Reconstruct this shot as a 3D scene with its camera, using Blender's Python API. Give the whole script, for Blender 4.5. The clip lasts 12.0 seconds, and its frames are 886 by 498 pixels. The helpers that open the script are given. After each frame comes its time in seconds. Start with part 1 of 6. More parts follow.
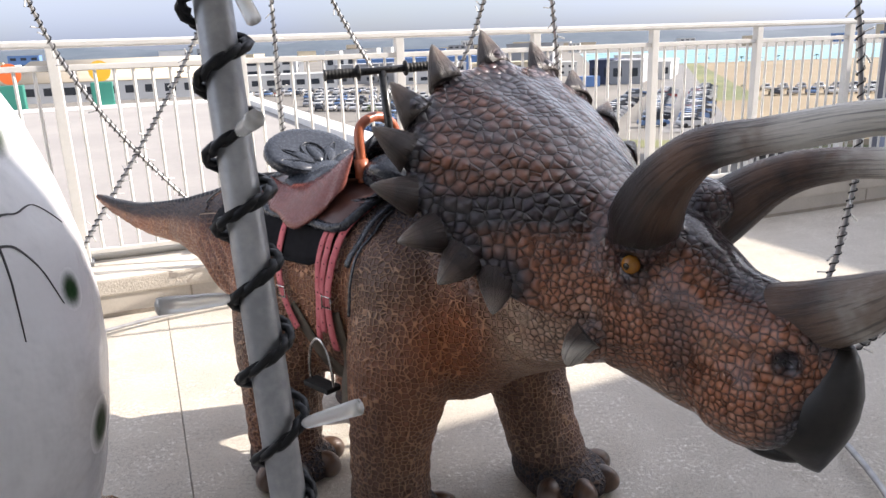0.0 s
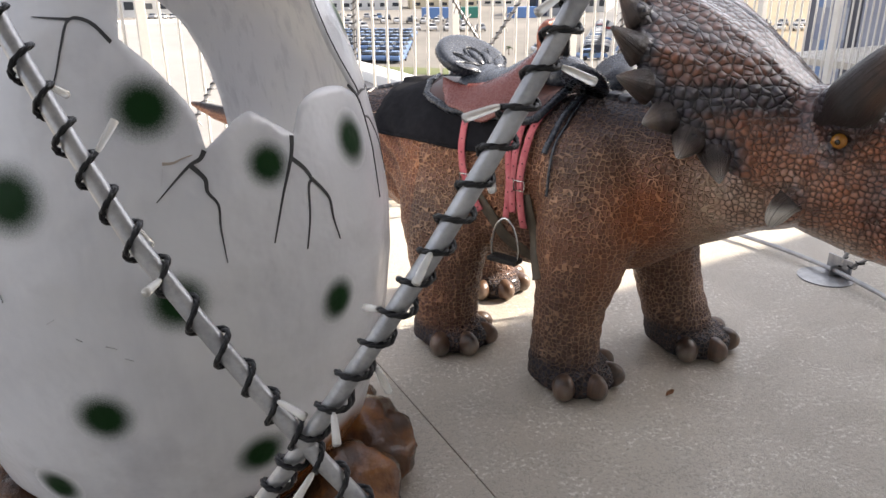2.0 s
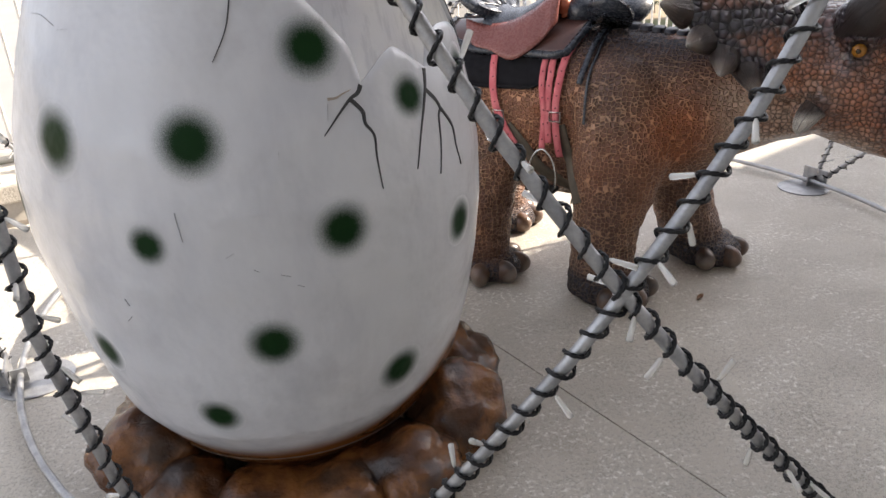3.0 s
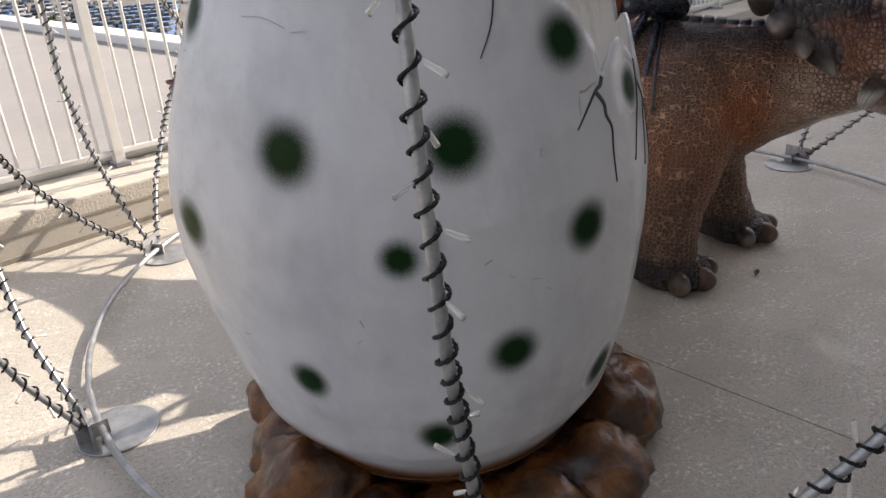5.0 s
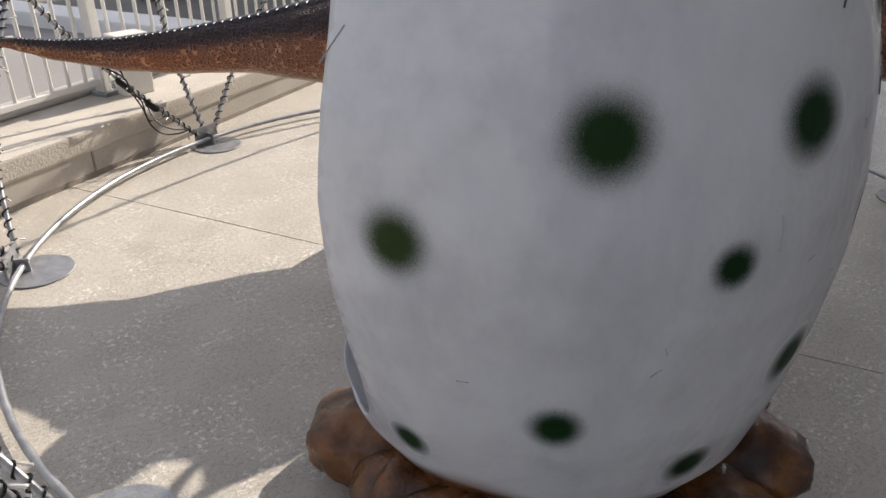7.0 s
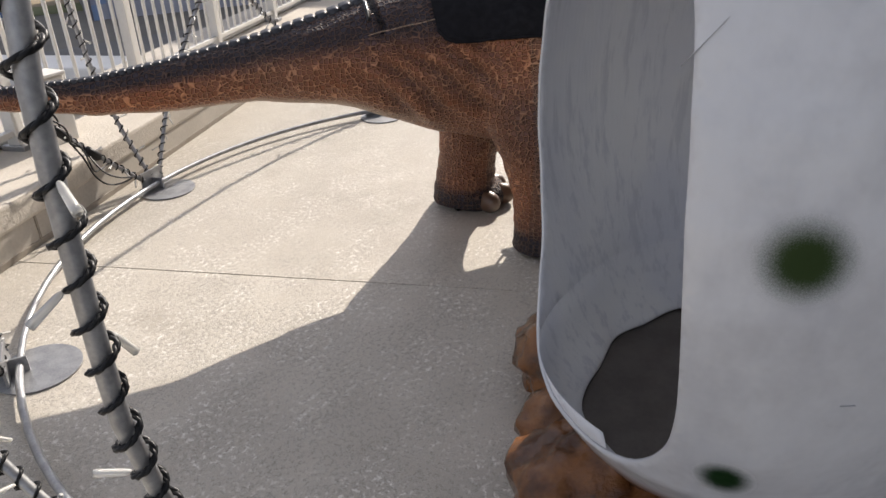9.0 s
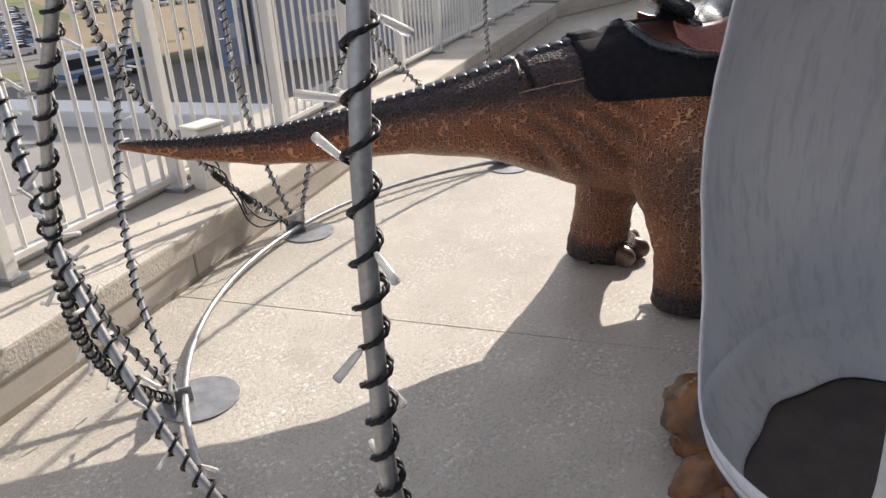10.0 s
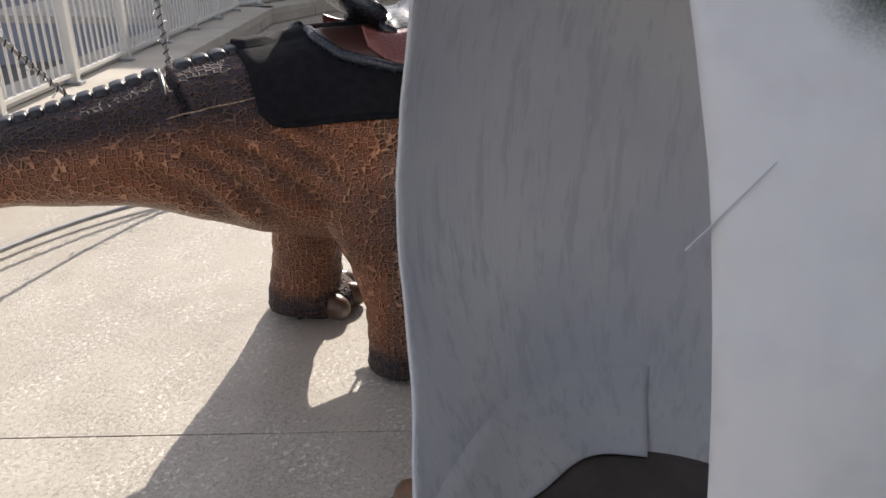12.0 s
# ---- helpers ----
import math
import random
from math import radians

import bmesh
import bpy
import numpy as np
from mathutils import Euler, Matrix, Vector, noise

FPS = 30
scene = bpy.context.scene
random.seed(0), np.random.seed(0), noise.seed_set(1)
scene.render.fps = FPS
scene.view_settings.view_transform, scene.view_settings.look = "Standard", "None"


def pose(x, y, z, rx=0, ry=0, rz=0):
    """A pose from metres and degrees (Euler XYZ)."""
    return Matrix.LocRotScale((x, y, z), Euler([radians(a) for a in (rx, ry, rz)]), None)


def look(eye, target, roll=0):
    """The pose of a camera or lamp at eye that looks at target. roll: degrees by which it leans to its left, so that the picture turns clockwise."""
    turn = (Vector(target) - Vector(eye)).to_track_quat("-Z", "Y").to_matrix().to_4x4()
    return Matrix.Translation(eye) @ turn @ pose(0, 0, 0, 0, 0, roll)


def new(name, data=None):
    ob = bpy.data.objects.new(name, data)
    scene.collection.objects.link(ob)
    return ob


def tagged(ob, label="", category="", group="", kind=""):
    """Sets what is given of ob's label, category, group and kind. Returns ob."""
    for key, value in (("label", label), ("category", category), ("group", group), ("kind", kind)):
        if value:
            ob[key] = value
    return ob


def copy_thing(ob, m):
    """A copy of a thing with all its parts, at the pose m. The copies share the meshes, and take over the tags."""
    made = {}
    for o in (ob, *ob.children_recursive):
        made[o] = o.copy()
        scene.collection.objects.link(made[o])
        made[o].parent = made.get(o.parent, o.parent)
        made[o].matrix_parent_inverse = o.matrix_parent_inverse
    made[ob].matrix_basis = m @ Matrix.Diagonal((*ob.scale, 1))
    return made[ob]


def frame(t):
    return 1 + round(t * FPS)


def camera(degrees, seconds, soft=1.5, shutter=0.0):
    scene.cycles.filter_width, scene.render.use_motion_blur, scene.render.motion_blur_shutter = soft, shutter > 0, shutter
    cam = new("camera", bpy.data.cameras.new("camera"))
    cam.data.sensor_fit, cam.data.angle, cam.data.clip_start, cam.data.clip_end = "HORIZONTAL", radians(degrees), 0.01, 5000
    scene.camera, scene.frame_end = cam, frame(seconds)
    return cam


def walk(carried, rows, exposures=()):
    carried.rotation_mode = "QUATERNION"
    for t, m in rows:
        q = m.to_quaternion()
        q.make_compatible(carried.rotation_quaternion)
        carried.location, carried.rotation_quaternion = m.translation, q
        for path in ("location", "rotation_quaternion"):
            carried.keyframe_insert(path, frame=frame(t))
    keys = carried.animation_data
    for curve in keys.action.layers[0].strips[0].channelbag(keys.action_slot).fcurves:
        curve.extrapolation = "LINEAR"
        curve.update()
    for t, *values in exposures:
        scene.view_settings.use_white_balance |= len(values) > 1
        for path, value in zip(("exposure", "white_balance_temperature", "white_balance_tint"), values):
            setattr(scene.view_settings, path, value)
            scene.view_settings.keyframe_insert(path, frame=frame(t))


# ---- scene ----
cam = camera(62.4, 12.0)
PATH = [
    (0, (0.054, 0.433, 1.48), (-0.053, 2.359, 0.951), -2.1),
    (0.5, (-0.066, 0.277, 1.513), (-0.18, 2.199, 0.969), -1.1),
    (1, (-0.32, 0.229, 1.501), (-0.281, 2.15, 0.945), -2.6),
    (1.5, (-0.519, 0.128, 1.482), (-0.456, 2.023, 0.845), -2.1),
    (2, (-0.798, 0.045, 1.447), (-0.727, 1.914, 0.741), -0.4),
    (2.5, (-1.079, 0.042, 1.424), (-0.806, 1.852, 0.619), -1.6),
    (3, (-1.267, -0.087, 1.43), (-1.005, 1.72, 0.615), -3.0),
    (3.2, (-1.351, -0.128, 1.446), (-1.124, 1.691, 0.647), -3.0),
    (4.8, (-1.936, 0.06, 1.42), (-1.408, 1.789, 0.565), -3.7),
    (5, (-1.991, 0.14, 1.437), (-1.416, 1.873, 0.622), -4.0),
    (5.5, (-2.143, 0.325, 1.418), (-1.367, 1.981, 0.609), -1.7),
    (6, (-2.382, 0.483, 1.43), (-1.395, 1.974, 0.534), -1.3),
    (6.5, (-2.524, 0.72, 1.397), (-1.526, 2.197, 0.491), -1.6),
    (7, (-2.634, 0.93, 1.387), (-1.485, 2.277, 0.456), 0.3),
    (8.8, (-2.975, 1.556, 1.348), (-1.616, 2.691, 0.419), -0.9),
    (9, (-3.013, 1.645, 1.35), (-1.573, 2.683, 0.429), -2.1),
    (9.5, (-3.095, 1.716, 1.385), (-1.629, 2.81, 0.579), -3.2),
    (10, (-3.133, 1.745, 1.4), (-1.816, 3.02, 0.599), -3.4),
    (10.5, (-3.139, 1.763, 1.406), (-1.81, 3.067, 0.676), -4.3),
    (11, (-3.094, 1.708, 1.405), (-1.579, 2.793, 0.678), -3.2),
    (11.5, (-2.771, 1.834, 1.346), (-1.089, 2.608, 0.589), -1.1),
    (12, (-2.533, 1.927, 1.312), (-0.842, 2.635, 0.512), 0.4),
]
walk(cam, [(t, look(eye, target, roll)) for t, eye, target, roll in PATH],
     [(0, 1.2, 6550, 15), (0.5, 1.2, 6550, 15), (2, 1.45, 6950, 14), (3.2, 1.5, 6950, 14), (4.8, 0.92, 6900, 15), (5.5, 0.72, 6850, 15), (6.1, 0.70, 6850, 15), (6.6, 0.52, 6800, 15), (7, 0.42, 6700, 14), (8.8, 0.42, 6700, 14), (10.5, 0.45, 6600, 14), (12, 0.42, 6650, 14)])

# ---- sky, sun ----
SUN_WAY = Vector((-1.58, -0.38, -1.0)).normalized()      # the way the sunlight travels
world = bpy.data.worlds.new("sky")
scene.world = world
world.use_nodes = True
wn = world.node_tree.nodes
sky = wn.new("ShaderNodeTexSky")
sky.sky_type, sky.sun_disc = "NISHITA", False
sky.sun_elevation = math.asin(-SUN_WAY.z)
sky.sun_rotation = math.atan2(-SUN_WAY.x, -SUN_WAY.y)
sky.air_density, sky.dust_density, sky.ozone_density = 1.0, 0.7, 1.0
wn["Background"].inputs["Strength"].default_value = 0.138
# thin white cloud drawn over the blue
wl = world.node_tree.links
grey, veil, cloud, tc = wn.new("ShaderNodeRGBToBW"), wn.new("ShaderNodeMix"), wn.new("ShaderNodeTexNoise"), wn.new("ShaderNodeTexCoord")
stretch, tint = wn.new("ShaderNodeMapping"), wn.new("ShaderNodeMix")
stretch.inputs["Scale"].default_value = (1.6, 1.6, 7.0)
wl.new(tc.outputs["Generated"], stretch.inputs["Vector"])
wl.new(stretch.outputs[0], cloud.inputs["Vector"])
cloud.inputs["Scale"].default_value, cloud.inputs["Detail"].default_value = 1.8, 6
amount = wn.new("ShaderNodeMapRange")
amount.inputs["From Min"].default_value, amount.inputs["From Max"].default_value = 0.35, 0.68
amount.inputs["To Min"].default_value, amount.inputs["To Max"].default_value = 0.62, 0.94
wl.new(cloud.outputs["Fac"], amount.inputs["Value"])
wl.new(sky.outputs[0], grey.inputs[0])
tint.data_type = veil.data_type = "RGBA"
tint.blend_type = "MULTIPLY"
tint.inputs[0].default_value = 1.0
wl.new(grey.outputs[0], tint.inputs[6])
hue, low_sky, apart = wn.new("ShaderNodeMix"), wn.new("ShaderNodeMapRange"), wn.new("ShaderNodeSeparateXYZ")
hue.data_type = "RGBA"
hue.inputs[6].default_value, hue.inputs[7].default_value = (0.84, 0.98, 1.27, 1), (1.02, 1.03, 1.08, 1)
low_sky.inputs["From Min"].default_value, low_sky.inputs["From Max"].default_value = 0.02, 0.30
wl.new(tc.outputs["Generated"], apart.inputs[0])
wl.new(apart.outputs["Z"], low_sky.inputs["Value"])
wl.new(low_sky.outputs[0], hue.inputs[0])
wl.new(hue.outputs[2], tint.inputs[7])
wl.new(amount.outputs[0], veil.inputs[0])
wl.new(sky.outputs[0], veil.inputs[6])
wl.new(tint.outputs[2], veil.inputs[7])
# the cloud is brighter overhead than along the horizon
high, lift, up = wn.new("ShaderNodeMapRange"), wn.new("ShaderNodeVectorMath"), wn.new("ShaderNodeSeparateXYZ")
wl.new(tc.outputs["Generated"], up.inputs[0])
wl.new(up.outputs["Z"], high.inputs["Value"])
high.inputs["From Min"].default_value, high.inputs["From Max"].default_value = 0.02, 0.5
high.inputs["To Min"].default_value, high.inputs["To Max"].default_value = 0.36, 1.85
lift.operation = "SCALE"
wl.new(veil.outputs[2], lift.inputs[0])
wl.new(high.outputs[0], lift.inputs["Scale"])
wl.new(lift.outputs[0], wn["Background"].inputs["Color"])
sun_data = bpy.data.lights.new("sun", "SUN")
sun_data.energy, sun_data.angle, sun_data.color = 4.7, radians(0.5), (1.0, 0.94, 0.84)
sun = new("sun", sun_data)
sun.matrix_world = look((20, 8, 20), Vector((20, 8, 20)) + SUN_WAY)


# ---- helpers of this scene ----
def mix_rgb(nt, fac, a, b, mode="MIX"):
    n = nt.nodes.new("ShaderNodeMix")
    n.data_type, n.blend_type = "RGBA", mode
    for sock, v in ((0, fac), (6, a), (7, b)):
        if hasattr(v, "is_output"):
            nt.links.new(v, n.inputs[sock])
        elif sock == 0:
            n.inputs[0].default_value = v
        else:
            n.inputs[sock].default_value = (*v, 1)
    return n.outputs[2]


def ramp(nt, fac, a, b):
    n = nt.nodes.new("ShaderNodeMapRange")
    n.interpolation_type = "SMOOTHSTEP"
    nt.links.new(fac, n.inputs[0])
    n.inputs[1].default_value, n.inputs[2].default_value = a, b
    return n.outputs[0]


def math_node(nt, op, a, b=0.0):
    n = nt.nodes.new("ShaderNodeMath")
    n.operation = op
    for i, v in enumerate((a, b)):
        if hasattr(v, "is_output"):
            nt.links.new(v, n.inputs[i])
        else:
            n.inputs[i].default_value = v
    return n.outputs[0]


def coords(nt, space="Object", scale=None):
    tc = nt.nodes.new("ShaderNodeTexCoord")
    out = tc.outputs[space]
    if scale:
        mp = nt.nodes.new("ShaderNodeMapping")
        mp.inputs["Scale"].default_value = scale
        nt.links.new(out, mp.inputs[0])
        out = mp.outputs[0]
    return out


def noise_node(nt, vec, scale, detail=4, rough=0.55):
    n = nt.nodes.new("ShaderNodeTexNoise")
    n.inputs["Scale"].default_value, n.inputs["Detail"].default_value, n.inputs["Roughness"].default_value = scale, detail, rough
    nt.links.new(vec, n.inputs["Vector"])
    return n.outputs["Fac"]


def bump(nt, bsdf, height, strength, distance=0.01, prior=None):
    n = nt.nodes.new("ShaderNodeBump")
    n.inputs["Strength"].default_value, n.inputs["Distance"].default_value = strength, distance
    nt.links.new(height, n.inputs["Height"])
    if prior is not None:
        nt.links.new(prior, n.inputs["Normal"])
    nt.links.new(n.outputs[0], bsdf.inputs["Normal"])
    return n.outputs[0]


def base_mat(name, rough=0.6, metal=0.0, color=(0.5, 0.5, 0.5)):
    m = bpy.data.materials.new(name)
    m.use_nodes = True
    b = m.node_tree.nodes["Principled BSDF"]
    b.inputs["Roughness"].default_value, b.inputs["Metallic"].default_value = rough, metal
    b.inputs["Base Color"].default_value = (*color, 1)
    return m, m.node_tree, b


def grainy(name, a, b, scale=8.0, rough=0.7, metal=0.0, relief=0.2, fine=90.0, distance=0.004, spread=0.0):
    """A surface that varies between two colours, broadly and finely, with a fine relief."""
    m, nt, bs = base_mat(name, rough, metal)
    v = coords(nt)
    big, small = noise_node(nt, v, scale), noise_node(nt, v, fine, 3)
    f = math_node(nt, "ADD", math_node(nt, "MULTIPLY", big, 0.65), math_node(nt, "MULTIPLY", small, 0.35))
    col = mix_rgb(nt, ramp(nt, f, 0.33, 0.67), a, b)
    if spread:
        oi = nt.nodes.new("ShaderNodeObjectInfo")
        k = math_node(nt, "ADD", math_node(nt, "MULTIPLY", oi.outputs["Random"], 2 * spread), 1 - spread)
        hsv = nt.nodes.new("ShaderNodeHueSaturation")
        nt.links.new(k, hsv.inputs["Value"])
        nt.links.new(col, hsv.inputs["Color"])
        col = hsv.outputs[0]
    nt.links.new(col, bs.inputs["Base Color"])
    r = math_node(nt, "ADD", math_node(nt, "MULTIPLY", small, 0.25), rough - 0.12)
    nt.links.new(r, bs.inputs["Roughness"])
    if relief:
        bump(nt, bs, f, relief, distance)
    return m


def link_mesh(name, bm, materials, smooth=False):
    me = bpy.data.meshes.new(name)
    bm.normal_update()
    bm.to_mesh(me)
    bm.free()
    for m in materials if isinstance(materials, (list, tuple)) else [materials]:
        me.materials.append(m)
    if smooth:
        for p in me.polygons:
            p.use_smooth = True
    return new(name, me)


def part(name, bm, material, parent, label="", smooth=False):
    ob = link_mesh(name, bm, material, smooth)
    ob.parent = parent
    return tagged(ob, label) if label else ob


def empty(name, m, label, category, group="", kind=""):
    ob = new(name)
    ob.empty_display_size = 0.1
    ob.matrix_world = m
    return tagged(ob, label, category, group, kind)


def box(bm, lo, hi, bevel=0.0, m=None):
    lo, hi = Vector(lo), Vector(hi)
    r = bmesh.ops.create_cube(bm, size=1)["verts"]
    for v in r:
        v.co = Vector(((lo[i] + hi[i]) / 2 + v.co[i] * (hi[i] - lo[i]) for i in range(3)))
    if m is not None:
        bmesh.ops.transform(bm, matrix=m, verts=r)
    if bevel:
        es = list({e for v in r for e in v.link_edges})
        bmesh.ops.bevel(bm, geom=es, offset=bevel, segments=2, affect="EDGES", profile=0.6)
    return bm


def nbm():
    return bmesh.new()


def frames_along(pts):
    """Points of a curve with two cross directions each, carried along without twist."""
    pts = [Vector(p) for p in pts]
    out, side = [], None
    for i, p in enumerate(pts):
        t = (pts[min(i + 1, len(pts) - 1)] - pts[max(i - 1, 0)]).normalized()
        if side is None:
            side = t.orthogonal().normalized()
        side = (side - t * side.dot(t)).normalized()
        out.append((p, side, t.cross(side), t))
    return out


def tube(bm, pts, radius, n=8, caps=True, mat=0):
    """A tube of one radius, or of a radius for each point, along pts."""
    rs = radius if isinstance(radius, (list, tuple)) else [radius] * len(pts)
    rings = []
    for (p, a, b, _), r in zip(frames_along(pts), rs):
        rings.append([bm.verts.new(p + (a * math.cos(k * 2 * math.pi / n) + b * math.sin(k * 2 * math.pi / n)) * r) for k in range(n)])
    for r0, r1 in zip(rings, rings[1:]):
        for k in range(n):
            f = bm.faces.new((r0[k], r0[(k + 1) % n], r1[(k + 1) % n], r1[k]))
            f.material_index, f.smooth = mat, True
    if caps:
        for ring, flip in ((rings[0], True), (rings[-1], False)):
            f = bm.faces.new(list(reversed(ring)) if flip else ring)
            f.material_index = mat
    return bm


def loft(bm, rings, mat=0, caps=True):
    """Skin over rings of points, all with the same count."""
    vs = [[bm.verts.new(p) for p in r] for r in rings]
    n = len(vs[0])
    for r0, r1 in zip(vs, vs[1:]):
        for k in range(n):
            f = bm.faces.new((r0[k], r0[(k + 1) % n], r1[(k + 1) % n], r1[k]))
            f.material_index, f.smooth = mat, True
    if caps:
        bm.faces.new(list(reversed(vs[0]))).material_index = mat
        bm.faces.new(vs[-1]).material_index = mat
    return bm


def disc(bm, r, z0, z1, n=40, m=None):
    rings = [[Vector((r * math.cos(k * 2 * math.pi / n), r * math.sin(k * 2 * math.pi / n), z)) for k in range(n)] for z in (z0, z1)]
    if m is not None:
        rings = [[m @ p for p in q] for q in rings]
    return loft(bm, rings)


def ball(bm, c, r, mat=0, m=None, sub=3):
    """An ellipsoid with three radii at c."""
    q = bmesh.ops.create_icosphere(bm, subdivisions=sub, radius=1)["verts"]
    for v in q:
        v.co = Vector((c[0] + v.co.x * r[0], c[1] + v.co.y * r[1], c[2] + v.co.z * r[2]))
        if m is not None:
            v.co = m @ v.co
    for f in {f for v in q for f in v.link_faces}:
        f.material_index, f.smooth = mat, True


def spline(pts, per=8):
    """A smooth run of points through pts (Catmull-Rom)."""
    q = [Vector(p) for p in pts]
    out = []
    for i in range(len(q) - 1):
        a, b, c, d = q[max(i - 1, 0)], q[i], q[i + 1], q[min(i + 2, len(q) - 1)]
        for k in range(per):
            t = k / per
            out.append(0.5 * (2 * b + (c - a) * t + (2 * a - 5 * b + 4 * c - d) * t * t + (3 * b - a - 3 * c + d) * t ** 3))
    return out + [q[-1]]


def interp(x, xs, ys):
    return float(np.interp(x, xs, ys))

# ---- materials ----
def concrete_floor():
    m, nt, bs = base_mat("worn concrete floor", 0.5)
    v = coords(nt)
    big, mid, fine, grit = noise_node(nt, v, 0.9, 5), noise_node(nt, v, 5, 5, 0.6), noise_node(nt, v, 72, 6, 0.8), noise_node(nt, v, 260, 3, 0.7)
    # a shiny sealed film, worn through in fine specks
    worn = ramp(nt, math_node(nt, "ADD", math_node(nt, "MULTIPLY", fine, 0.82), math_node(nt, "MULTIPLY", mid, 0.18)), 0.47, 0.56)
    film = mix_rgb(nt, ramp(nt, big, 0.35, 0.65), (0.48, 0.44, 0.375), (0.57, 0.525, 0.45))
    bare = mix_rgb(nt, ramp(nt, grit, 0.35, 0.65), (0.20, 0.182, 0.155), (0.49, 0.452, 0.387))
    col = mix_rgb(nt, math_node(nt, "MULTIPLY", worn, 0.75), film, bare)
    flake = math_node(nt, "MULTIPLY", ramp(nt, noise_node(nt, v, 58, 6, 0.72), 0.53, 0.60), ramp(nt, noise_node(nt, v, 4.5, 5, 0.65), 0.40, 0.62))
    col = mix_rgb(nt, math_node(nt, "MULTIPLY", flake, 0.9), col, (0.78, 0.75, 0.69))
    stain = ramp(nt, noise_node(nt, v, 2.3, 3), 0.60, 0.74)
    col = mix_rgb(nt, math_node(nt, "MULTIPLY", stain, 0.28), col, (0.27, 0.225, 0.17))
    nt.links.new(col, bs.inputs["Base Color"])
    bs.inputs["Specular IOR Level"].default_value = 0.38
    nt.links.new(math_node(nt, "ADD", math_node(nt, "MULTIPLY", worn, 0.42), 0.27), bs.inputs["Roughness"])
    h = math_node(nt, "ADD", math_node(nt, "MULTIPLY", worn, -0.5), math_node(nt, "MULTIPLY", grit, 0.4))
    bump(nt, bs, h, 0.5, 0.003)
    return m


M_FLOOR = concrete_floor()
M_KERB = grainy("stippled cement coping", (0.45, 0.41, 0.35), (0.56, 0.515, 0.445), 3, 0.85, 0, 0.9, 75, 0.012)
M_KERBLOW = grainy("smooth cement kerb face", (0.40, 0.365, 0.315), (0.50, 0.46, 0.40), 2.2, 0.8, 0, 0.25, 60, 0.004)
M_DARKCEMENT = grainy("dark brown-grey cement", (0.22, 0.19, 0.155), (0.33, 0.29, 0.24), 6, 0.7, 0, 0.3, 60, 0.004)
M_KERBTOP = grainy("grey cement coping", (0.50, 0.49, 0.47), (0.60, 0.59, 0.56), 3, 0.85, 0, 0.4, 120, 0.004)
M_RAIL = grainy("off-white painted metal", (0.65, 0.635, 0.595), (0.72, 0.705, 0.665), 5, 0.42, 0, 0.05)
M_GALV = grainy("galvanised steel", (0.28, 0.285, 0.295), (0.44, 0.445, 0.45), 18, 0.40, 0.7, 0.15, 160, 0.001)
M_CABLE = grainy("black cable", (0.006, 0.006, 0.007), (0.014, 0.014, 0.015), 30, 0.42, 0, 0.1)
M_CABLE.node_tree.nodes["Principled BSDF"].inputs["Specular IOR Level"].default_value = 0.28
M_ROOF = grainy("pale roof membrane", (0.255, 0.24, 0.225), (0.31, 0.29, 0.27), 0.35, 0.8, 0, 0.1, 9, 0.01)
M_WHITE = grainy("white render", (0.72, 0.71, 0.68), (0.80, 0.79, 0.76), 0.5, 0.8, 0, 0.1, 12)
M_GREYWALL = grainy("blue-grey cladding", (0.30, 0.31, 0.36), (0.36, 0.37, 0.42), 0.2, 0.6, 0, 0)
M_DARKGREY = grainy("dark grey cladding", (0.12, 0.12, 0.14), (0.15, 0.15, 0.17), 0.3, 0.5, 0, 0)


